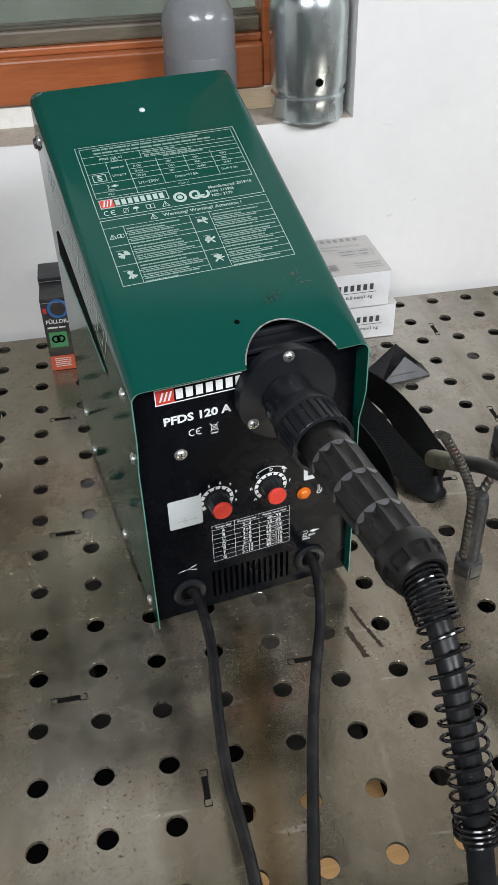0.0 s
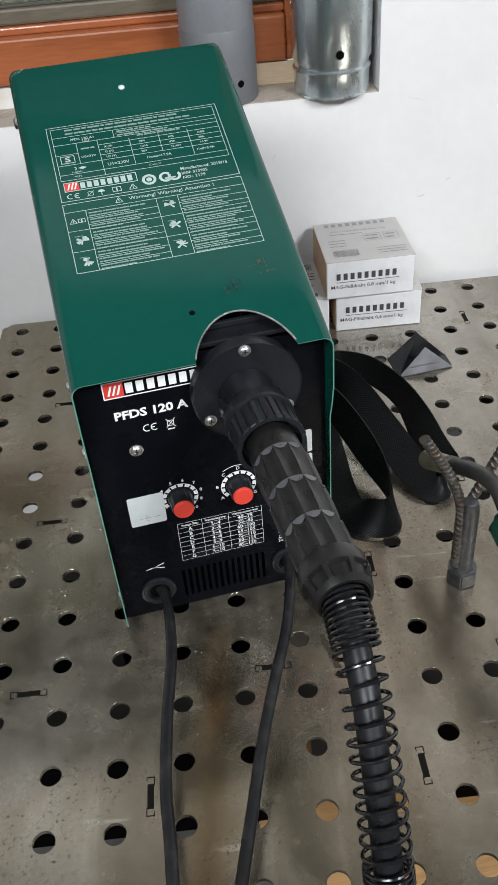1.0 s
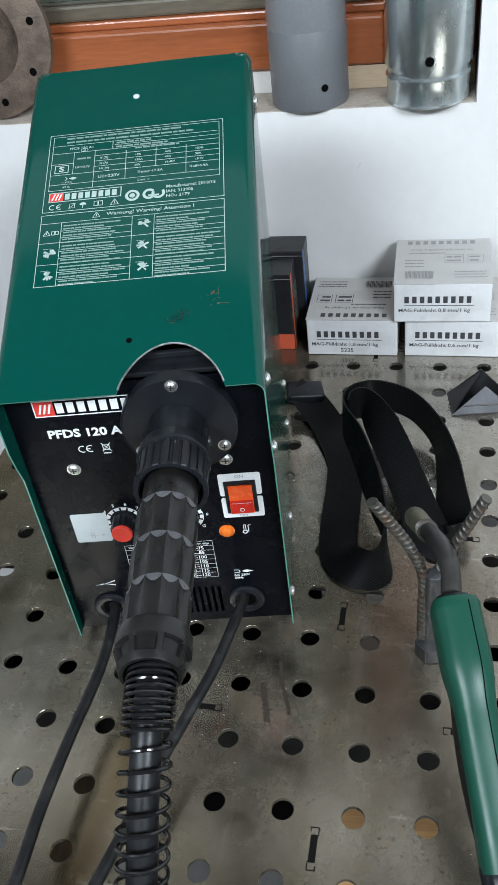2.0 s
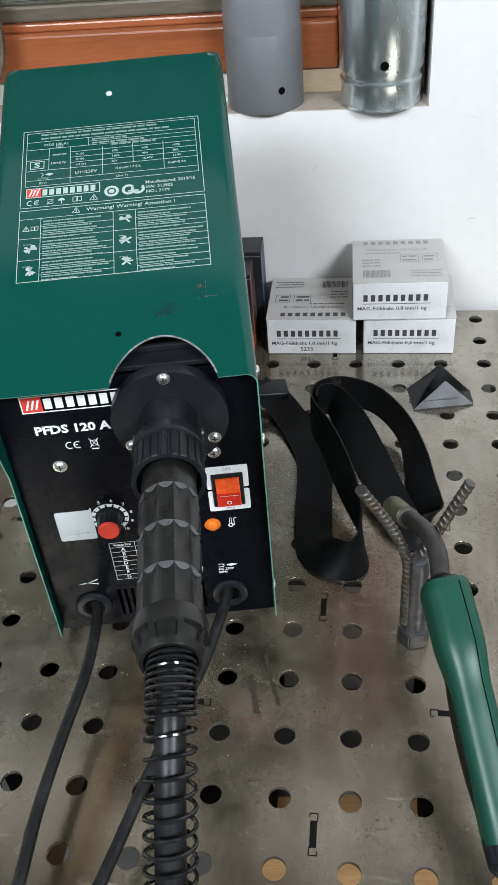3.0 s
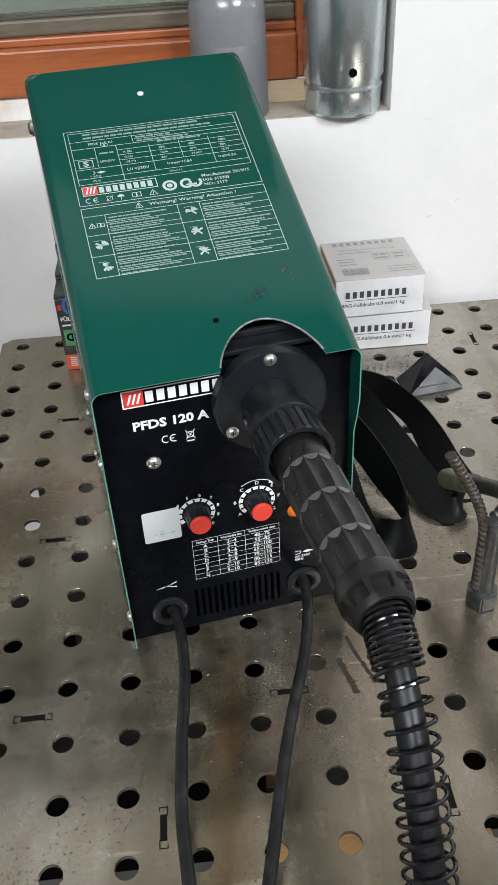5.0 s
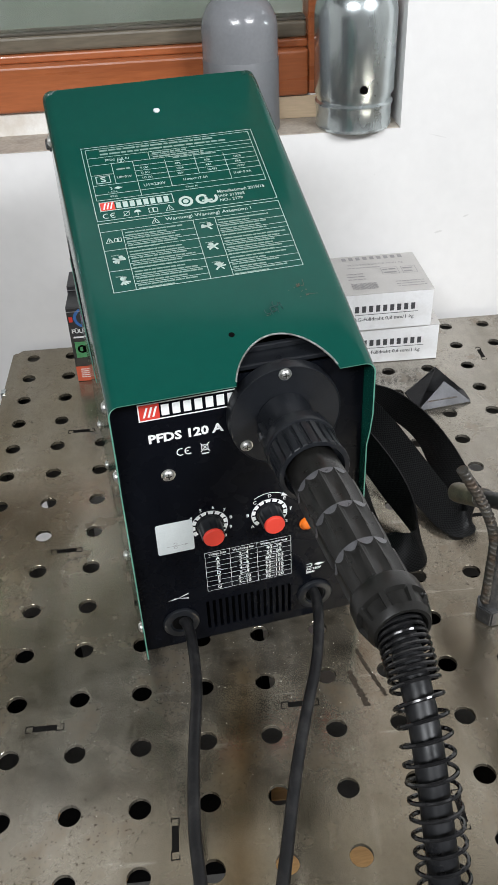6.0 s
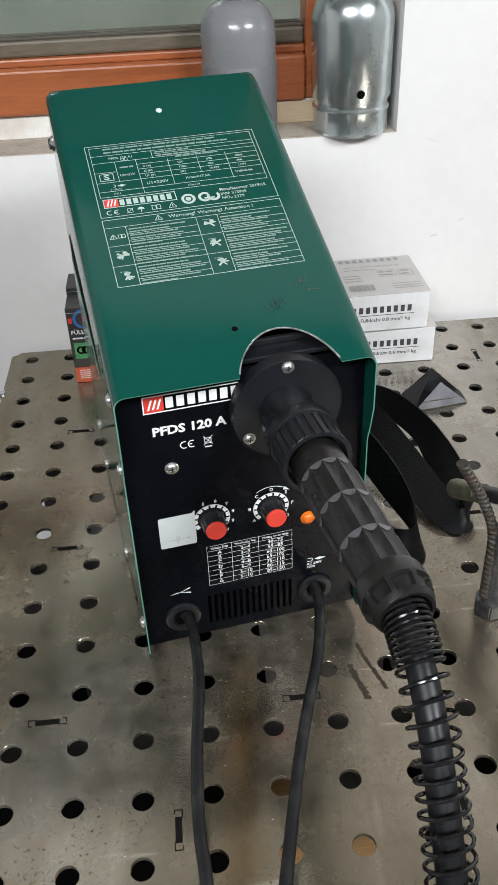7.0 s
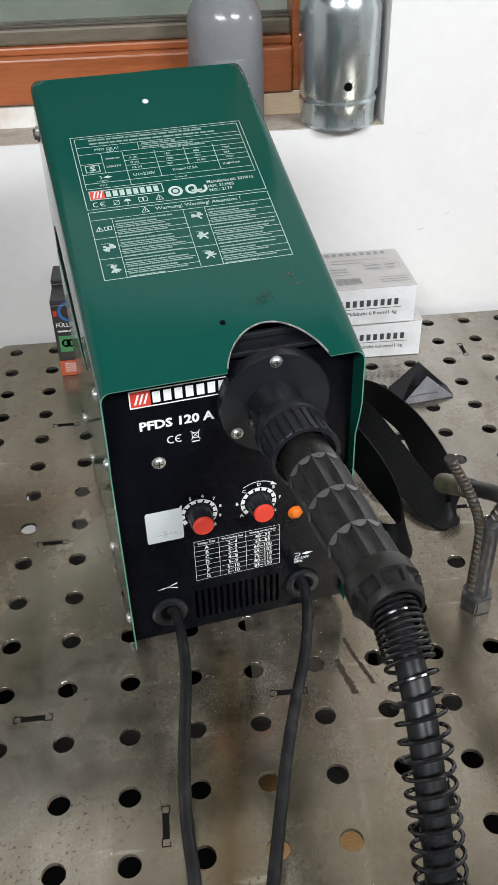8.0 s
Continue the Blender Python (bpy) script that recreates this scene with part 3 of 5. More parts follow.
# invented dark crates on the floor under the bench, so the holes look black
for cx_, cw_ in ((-0.22, 0.44), (0.46, 0.55)):
    crate = thing("filler_crate", pose(cx_, 0.33, FLOOR_Z), "black plastic crate added under the bench to darken its holes", "crate", "crates under the bench")
    part("tub", boxes([((0, 0, 0), (cw_, 0.004, 0.40)), ((0, 0.266, 0), (cw_, 0.27, 0.40)), ((0, 0.0045, 0), (0.004, 0.2655, 0.40)), ((cw_ - 0.004, 0.0045, 0), (cw_, 0.2655, 0.40)), ((0.0045, 0.0045, 0), (cw_ - 0.0045, 0.2655, 0.004))]), DARK, crate)
    part("rim", boxes([((-0.008, -0.008, 0.40), (cw_ + 0.008, 0.002, 0.412)), ((-0.008, 0.268, 0.40), (cw_ + 0.008, 0.278, 0.412)), ((-0.008, 0.0025, 0.40), (0.002, 0.2675, 0.412)), ((cw_ - 0.002, 0.0025, 0.40), (cw_ + 0.008, 0.2675, 0.412))]), DARK, crate)

# grit on the sheet
bm = bmesh.new()
rg = random.Random(12)
for k in range(330):
    gx, gy = rg.uniform(X0 + 0.01, 0.62), rg.uniform(Y0 + 0.01, 0.55)
    if k % 3 == 0:
        gx, gy = rg.gauss(0.20, 0.07), rg.gauss(0.055, 0.03)
    if math.hypot(gx - round(gx / STEP) * STEP, gy - round(gy / STEP) * STEP) < 0.0105 or gy < Y0 + 0.005:
        continue
    s_ = rg.uniform(0.0002, 0.00055)
    w_ = rg.uniform(0, 6.28)
    base = [bm.verts.new((gx + s_ * math.cos(w_ + q), gy + s_ * math.sin(w_ + q) * 0.7, 0.0001)) for q in (0, 2.1, 4.2)]
    tip = bm.verts.new((gx, gy, 0.0001 + s_ * 0.8))
    for q in range(3):
        bm.faces.new((base[q], base[(q + 1) % 3], tip))
    bm.faces.new(base[::-1])
tagged(part("grit", bm, FLOUR), "pale metal grit scattered on the table", "grit", kind="stuff")

# ---- the welder ----
SLOPE, TOP0, UL, UR, REAR = 0.406, 0.2727, -0.0200, 0.1632, 0.289
welder = thing("welding_machine", pose(0.124, 0.087, 0, 0, 0, 9.8), "dark green and black flux wire welding machine standing on the table", "welder")


def top_z(v):
    return TOP0 + SLOPE * v


def front_edge_top(u):
    """Front edge of the hood, with the bow cut out for the hose outlet."""
    q = abs(u - 0.1015) / 0.036
    return -0.018 + (0.035 * (1 - q * q) ** 0.7 if q < 1 else 0)


def front_edge_side(z):
    s = min(1, max(0, (z - 0.185) / 0.035))
    return -0.0095 - 0.0085 * s * s * (3 - 2 * s)


LOW = 0.0105   # the hood ends this far above the table


def hood():
    rad, cols = 0.008, []
    for k in range(15):
        cols.append(("L", k / 14))
    for k in range(1, 7):
        cols.append(("a", 90 * k / 7))
    us = sorted({UL + rad + (UR - UL - 2 * rad) * k / 24 for k in range(25)} | {0.0655 + 0.072 * k / 30 for k in range(31)})
    cols += [("T", u) for u in us]
    for k in range(1, 7):
        cols.append(("b", 90 * k / 7))
    for k in range(15):
        cols.append(("R", 1 - k / 14))
    bm, grid, rows = bmesh.new(), [], 14
    for kind, q in cols:
        line = []
        for j in range(rows + 1):
            s = (j / 12 * 0.955) if j <= 12 else (0.985, 1.0)[j - 13]
            if kind in "LR":
                zf = LOW + q * (top_z(-0.018) - rad - LOW)
                v0 = front_edge_side(zf)
                v = v0 + (REAR - v0) * s
                p = (UL if kind == "L" else UR, v, LOW + q * (top_z(v) - (0, 0.0012, 0.005)[max(0, j - 12)] - rad - LOW))
            else:
                v0 = front_edge_top(q) if kind == "T" else -0.018
                fall = (0, 0.0012, 0.005)[max(0, j - 12)]
                v = v0 + (REAR - v0) * s
                z = top_z(v) - fall
                if kind == "T":
                    p = (q, v, z)
                elif kind == "a":
                    p = (UL + rad - rad * math.cos(radians(q)), v, z - rad + rad * math.sin(radians(q)))
                else:
                    p = (UR - rad + rad * math.sin(radians(q)), v, z - rad + rad * math.cos(radians(q)))
            line.append(bm.verts.new(p))
        grid.append(line)
    for a, b in zip(grid, grid[1:]):
        for j in range(rows):
            bm.faces.new((a[j], a[j + 1], b[j + 1], b[j]))
    bmesh.ops.recalc_face_normals(bm, faces=bm.faces[:])
    return bm


cover = part("cover", hood(), GREEN, welder, "glossy bottle green sheet steel hood", smooth=True)
cover.data.materials.append(GREEN_EDGE)
sol = cover.modifiers.new("sheet", "SOLIDIFY")
cover.modifiers.new("crisp", "EDGE_SPLIT").split_angle = radians(38)
sol.thickness, sol.offset, sol.use_rim, sol.material_offset_rim = 0.0010, -1, True, 1
rim_us = [0.0662 + 0.0706 * k / 60 for k in range(61)]
part("bare_edge", tube([Vector((u, front_edge_top(u) - 0.0002, top_z(front_edge_top(u)) - 0.0005)) for u in rim_us], 0.0007, 8), CHROME, cover, "bare metal edge of the cut-out", True)
part("rear_panel", prism([(UL + 0.002, 0.011), (UR - 0.002, 0.011), (UR - 0.002, top_z(REAR) - 0.010), (UL + 0.002, top_z(REAR) - 0.010)], 0.003, pose(0, REAR - 0.004, 0, 90)), PANEL, welder)
part("floor_pan", boxes([((UL + 0.002, 0.0025, 0.0095), (UR - 0.002, REAR - 0.008, 0.0125))]), PANEL, welder)
for fu in (UL + 0.02, UR - 0.02):
    for fv in (0.03, 0.25):
        part("rubber_foot", lathe([(0, 0), (0, 0.008), (0.0096, 0.010)], 20), RUBBER, welder, m=pose(fu, fv, 0))

# front panel with its row of air slots
N_SLOT, V0, V1, VZ0, VZ1 = 14, 0.034, 0.1085, 0.0205, 0.0525
pitch = (V1 - V0) / N_SLOT


def slotted_panel():
    """One sheet with upright slots, thickened by 2 mm."""
    xs = [UL + 0.0015, V0] + [V0 + pitch * (k + q) for k in range(N_SLOT) for q in (0.48, 1.0)] + [UR - 0.0015]
    zs = [0.0105, VZ0, VZ1, 0.262]
    bm = bmesh.new()
    vs = [[bm.verts.new((x, 0.002, z)) for z in zs] for x in xs]
    for i in range(len(xs) - 1):
        for j in range(3):
            if j == 1 and 1 <= i <= 2 * N_SLOT and i % 2 == 1:
                continue
            bm.faces.new((vs[i][j], vs[i + 1][j], vs[i + 1][j + 1], vs[i][j + 1]))
    out = bmesh.ops.extrude_face_region(bm, geom=bm.faces[:])
    bmesh.ops.translate(bm, vec=(0, -0.002, 0), verts=[v for v in out["geom"] if isinstance(v, bmesh.types.BMVert)])
    bmesh.ops.recalc_face_normals(bm, faces=bm.faces[:])
    return bm


panel = part("front_panel", slotted_panel(), PANEL, welder, "black front panel with air slots and white print")
# black plate added for the unlit inside seen through the slots
part("slot_shade", boxes([((0.02, 0.016, 0.012), (0.13, 0.017, 0.06))]), DARK, welder)
part("inner_hood", boxes([((0.055, 0.003, 0.2625), (0.15, 0.030, 0.2665)), ((0.060, 0.018, 0.2665), (0.146, 0.022, 0.2715))], 0.001), PLASTIC, welder, "black inner housing edge")

FACE = Matrix(((1, 0, 0, 0), (0, 0, -1, -0.0004), (0, 1, 0, 0), (0, 0, 0, 1)))   # x along the panel, y up, out of the front


def front_print():
    rnd = random.Random(4)
    p = Print()
    p.outline(0.0005, 0.2382, 0.082, 0.2522, 0.0009)
    p.blocks(0.0165, 0.078, 0.2408, 0.2496, 8, 0.70)
    p.put("brand_badge", WHITE_PRINT, panel, FACE, "white framed brand badge")
    r = Print()
    r.rect(0.0014, 0.2391, 0.0152, 0.2513)
    r.put("red_field", RED_PRINT, panel, FACE, "red badge field")
    s = Print()
    for k in range(3):
        x = 0.0035 + 0.0032 * k
        s.poly([(x, 0.2412), (x + 0.0015, 0.2412), (x + 0.0042, 0.2492), (x + 0.0027, 0.2492)])
    s.put("slashes", WHITE_PRINT, panel, Matrix.Translation((0, -0.0002, 0)) @ FACE)
    t = Print()
    t.text("PFDS 120 A", 0.0050, 0.2222, 0.0098, wide=1.10, bold=0.00036)
    t.put("model_lettering", WHITE_PRINT, panel, FACE)
    c = Print()
    for x in (0.0268, 0.0325):
        c.ring(x, 0.2075, 0.0024, 0.0032, 60, 300, 16)
    c.rect(0.0300, 0.2071, 0.0325, 0.2079)
    c.outline(0.0415, 0.2053, 0.0465, 0.2103, 0.0005)
    c.line(0.0408, 0.2040, 0.0475, 0.2118, 0.0005), c.line(0.0475, 0.2040, 0.0408, 0.2118, 0.0005)
    c.rect(0.0415, 0.2020, 0.0468, 0.2030)
    c.put("approval_marks", WHITE_PRINT, panel, FACE)
    # dials
    for cu, first, marks in ((0.0425, 215, "2 3 4 5 6 7 8 9 10"), (0.0895, 225, "A B C D E F G")):
        d = Print()
        marks = marks.split()
        span = 270
        for k in range(11):
            w = first - span * k / 11
            d.ring(cu, 0.134, 0.0112, 0.0140, w - span / 11 * 0.72, w, 4)
        d.ring(cu, 0.134, 0.0138, 0.0143, first - span, first, 30)
        for k, s_ in enumerate(marks):
            w = radians(first - 8 - (span - 12) * k / (len(marks) - 1))
            d.text(s_, cu + 0.0172 * math.cos(w), 0.134 + 0.0172 * math.sin(w), 0.0042, "CENTER", bold=0.00006)
        if cu > 0.06:
            for k in range(6):
                w = radians(125 - 12 * k)
                d.line(cu + 0.0203 * math.cos(w), 0.134 + 0.0203 * math.sin(w), cu + 0.0203 * math.cos(w - 0.21), 0.134 + 0.0203 * math.sin(w - 0.21), 0.0006)
            w = radians(53)
            x, y = cu + 0.0203 * math.cos(w), 0.134 + 0.0203 * math.sin(w)
            d.poly([(x - 0.0012, y + 0.0022), (x + 0.0028, y - 0.0022), (x - 0.0026, y - 0.0010)])
        d.put("dial_scale", WHITE_PRINT, panel, FACE, "white dial scale with figures")
    # table of settings
    q = Print()
    x0, x1, y0, y1 = 0.0365, 0.1063, 0.0645, 0.1063
    cols = (x0, 0.0565, 0.0785, x1)
    heads = ("Voltage Step", "Wire-feeding Step", "Welding current range")
    rows = (("A", "2--4", "40--75"), ("B", "3--5", "55--85"), ("C", "3--6", "60--100"), ("D", "4--8", "65--105"), ("E", "5--9", "75--110"), ("F", "5--10", "80--115"), ("G", "5--10", "85--120"))
    step = (y1 - y0) / 8
    for k in range(9):
        q.rect(x0, y0 + k * step - 0.00013, x1, y0 + k * step + 0.00013)
    for x in cols:
        q.rect(x - 0.00013, y0, x + 0.00013, y1)
    for k in range(3):
        mid = (cols[k] + cols[k + 1]) / 2
        q.text(heads[k], mid, y1 - step / 2, 0.0034 if k == 0 else 0.0029, "CENTER", wide=0.82, bold=0.00004)
        for j, row in enumerate(rows):
            q.text(row[k], mid, y1 - step * (j + 1.5), 0.0048, "CENTER", bold=0.00006)
    q.put("settings_table", WHITE_PRINT, panel, FACE, "white printed table of settings")
    # small signs over the cable inlets and beside the lamp
    g = Print()
    g.poly([(0.0035, 0.0625), (0.0105, 0.0632), (0.0105, 0.0645)]), g.poly([(0.0095, 0.0630), (0.0205, 0.0665), (0.0205, 0.0678)]), g.poly([(0.0095, 0.0645), (0.0205, 0.0612), (0.0205, 0.0625)])
    g.put("torch_sign", WHITE_PRINT, panel, FACE)
    g = Print()
    g.ring(0.1225, 0.0690, 0.0012, 0.0019, -90, 90, 10), g.rect(0.1195, 0.0703, 0.1226, 0.0709), g.rect(0.1195, 0.0671, 0.1226, 0.0677)
    g.poly([(0.1255, 0.0690), (0.1295, 0.0706), (0.1355, 0.0690), (0.1295, 0.0674)])
    g.text("AC 230V", 0.1190, 0.0645, 0.0034, bold=0.00008), g.text("50Hz", 0.1190, 0.0612, 0.0034, bold=0.00008)
    g.put("mains_sign", WHITE_PRINT, panel, FACE)
    g = Print()
    g.ring(0.1335, 0.1135, 0.0012, 0.0021, 0, 360, 16), g.outline(0.1325, 0.1150, 0.1345, 0.1212, 0.0005)
    g.line(0.1362, 0.1130, 0.1362, 0.1205, 0.0006), g.line(0.1362, 0.1205, 0.1385, 0.1212, 0.0006)
    g.put("heat_sign", WHITE_PRINT, panel, FACE)
    st = part("sticker", prism(round_rect(0.0012, 0.1137, 0.0295, 0.1440, 0.0018), 0.0002, FACE), STICKER, panel, "pale grey blank sticker")
    m = Print()
    m.ring(0.0150, 0.1225, 0.0011, 0.0014), m.ring(0.0150, 0.1190, 0.0011, 0.0014), m.line(0.0085, 0.1207, 0.0225, 0.1207, 0.0003), m.poly([(0.0225, 0.1214), (0.0250, 0.1207), (0.0225, 0.1200)])
    m.put("feed_sign", PALE_INK, st, Matrix.Translation((0, -0.0003, 0)) @ FACE)


front_print()


def rotary_knob(u, z):
    out = FACE @ pose(u, z, 0)
    k = part("knob", lathe([(0, 0.0100), (0.0012, 0.0100), (0.0015, 0.0092), (0.0135, 0.0086)], 44, mod=lambda w, s: 1 + (0.035 * (1 if math.cos(11 * w) > 0 else -1) if s > 0.0013 else 0)), PLASTIC, welder, "black ribbed knob with a red cap", True, out)
    part("cap", lathe([(0.0130, 0.0080), (0.0152, 0.0080), (0.0160, 0.0074), (0.0161, 0)], 36), KNOB_RED, k, "red cap", True)


rotary_knob(0.0425, 0.1345)
rotary_knob(0.0895, 0.1345)
lamp = part("indicator_lamp", lathe([(0, 0.0062), (0.0010, 0.0062), (0.0013, 0.0052), (0.0030, 0.0046), (0.0042, 0.0030), (0.0047, 0)], 28), ORANGE_LENS, welder, "orange indicator lamp", True, FACE @ pose(0.1195, 0.1162, 0))
switch = part("rocker_switch", boxes([((0.1228, 0.1352, 0), (0.1466, 0.1672, 0.0016))], 0.0006), PLASTIC, welder, "orange rocker switch in a black frame", m=FACE)
for n_, y0_, y1_ in (("on_plate", 0.1525, 0.1742), ("off_plate", 0.1300, 0.1505)):
    part(n_, prism(round_rect(0.1192, y0_, 0.1506, y1_, 0.0016), 0.0003), WHITE_PRINT, switch, "white plate behind the switch")
word = Print()
word.text("ON", 0.1349, 0.1714, 0.0042, "CENTER")
word.put("on_lettering", PALE_INK, switch, pose(0, 0, 0.0006))
word = Print()
word.text("OFF", 0.1349, 0.1316, 0.0038, "CENTER")
word.put("off_lettering", PALE_INK, switch, pose(0, 0, 0.0006))
part("rocker", prism([(-0.0128, 0), (0.0122, 0), (0.0122, 0.0026), (-0.0015, 0.0022), (-0.0015, 0.0022), (-0.0128, 0.0046)], 0.0178, Matrix(((0, 0, 1, 0.1258), (1, 0, 0, 0.1512), (0, 1, 0, 0.0005), (0, 0, 0, 1)))), SWITCH_ORANGE, switch, "orange rocker")
# thin darker red plate paints the shade on the down-facing half
part("rocker_lower", prism([(-0.0126, 0.0047), (-0.0018, 0.0024), (-0.0018, 0.0027), (-0.0126, 0.0050)], 0.0170, Matrix(((0, 0, 1, 0.1262), (1, 0, 0, 0.1512), (0, 1, 0, 0.0005), (0, 0, 0, 1)))), ROCKER_SHADE, switch, "darker red plate for the shaded lower half of the rocker")
word = Print()
word.ring(0.1347, 0.1425, 0.0012, 0.0018), word.rect(0.1272, 0.1490, 0.1422, 0.1493)
word.put("rocker_mark", WHITE_PRINT, switch, pose(0, 0, 0.0058))

for u_, z_ in ((0.016, 0.1893), (0.1275, 0.1885)):
    screw_head(welder, FACE @ pose(u_, z_, 0), 0.0042)
for sgn, su in ((-1, UL), (1, UR)):
    face = Matrix(((0, 0, sgn, su), (1, 0, 0, 0), (0, sgn, 0, 0), (0, 0, 0, 1)))
    for v_, z_ in ((0.020, 0.018), (0.115, 0.014), (0.250, 0.020), (0.004, 0.193), (0.012, 0.247), (0.266, 0.352), (0.270, 0.058)):
        screw_head(welder, face @ pose(v_, z_ * sgn, 0), 0.0040)
part("hinge_bolt", lathe([(0, 0.0062), (0.0012, 0.0062), (0.0014, 0.0048), (0.0032, 0.0046), (0.0040, 0.0034), (0.0040, 0)], 24), FORGED, welder, "dark protruding hinge bolt", True, Matrix(((0, 0, -1, UL), (1, 0, 0, 0), (0, -1, 0, 0), (0, 0, 0, 1))) @ pose(0.279, -0.346, 0))
part("top_rivet", lathe([(0, 0.0026), (0.0006, 0.0026), (0.0013, 0.0018), (0.0016, 0)], 20), STICKER, welder, "pale rivet head", True, Matrix.Translation((0.0690, 0.2455, top_z(0.2455))) @ pose(0, 0, 0, math.degrees(math.atan(SLOPE))))
part("top_hole", lathe([(0, 0.0021), (0.0003, 0.0021)], 18), DARK, welder, "small dark screw hole", m=Matrix.Translation((0.0727, 0.0212, top_z(0.0212))) @ pose(0, 0, 0, math.degrees(math.atan(SLOPE))))

# left side: strip with print, open gap and the wire door
SIDE = Matrix(((0, 0, -1, UL - 0.0004), (-1, 0, 0, 0), (0, 1, 0, 0), (0, 0, 0, 1)))   # x to the front, y up
st = Print()


def strip_point(s, h):
    """A point of the side strip: s from its rear to its front end, h across it."""
    x0, y0, x1, y1 = -0.2484 + 0.015 * h, 0.3231 + 0.0209 * h, -0.0699 + 0.0278 * h, 0.2445 + 0.0351 * h
    return x0 + (x1 - x0) * s, y0 + (y1 - y0) * s


def strip_frame(s0, s1, h0, h1, w=0.0009):
    for p, q in (((s0, h0), (s1, h0)), ((s1, h0), (s1, h1)), ((s1, h1), (s0, h1)), ((s0, h1), (s0, h0))):
        (xa, ya), (xb, yb) = strip_point(*p), strip_point(*q)
        st.line(xa, ya, xb, yb, w)


strip_frame(0, 1, 0, 1)
for k in range(3):
    strip_frame(0.03 + 0.035 * k, 0.055 + 0.035 * k, 0.2, 0.8)
for k in range(8):
    strip_frame(0.165 + 0.102 * k, 0.245 + 0.102 * k, 0.2, 0.8)
st.put("side_lettering", PALE_PRINT, cover, SIDE, "pale outlined brand strip")
gp = Print()
gp.poly([(-0.2530, 0.2730), (-0.2410, 0.2793), (-0.1934, 0.2700), (-0.1131, 0.2490), (-0.0640, 0.2300), (-0.0749, 0.2290), (-0.1595, 0.2378), (-0.2544, 0.2514)])
gp.put("door_gap", DARK, cover, SIDE, "dark gap over the wire door standing ajar")
part("door_edge", boxes([((-0.256, -0.0004, 0), (-0.0749, 0.0004, 0.0008))]), GREEN_EDGE, cover, "bright edge of the wire door", m=SIDE @ pose(0, 0.2105, 0, 0, 0, 0) @ pose(-0.0749, 0.0185, 0, 0, 0, -7.1) @ pose(0.0749, 0, 0))

# rating label on the slanted top
TOPM = Matrix.Translation((0.001, 0.2117, top_z(0.2117) + 0.0004)) @ pose(0, 0, 0, math.degrees(math.atan(SLOPE)))
LW, LH = 0.1385, 0.1533


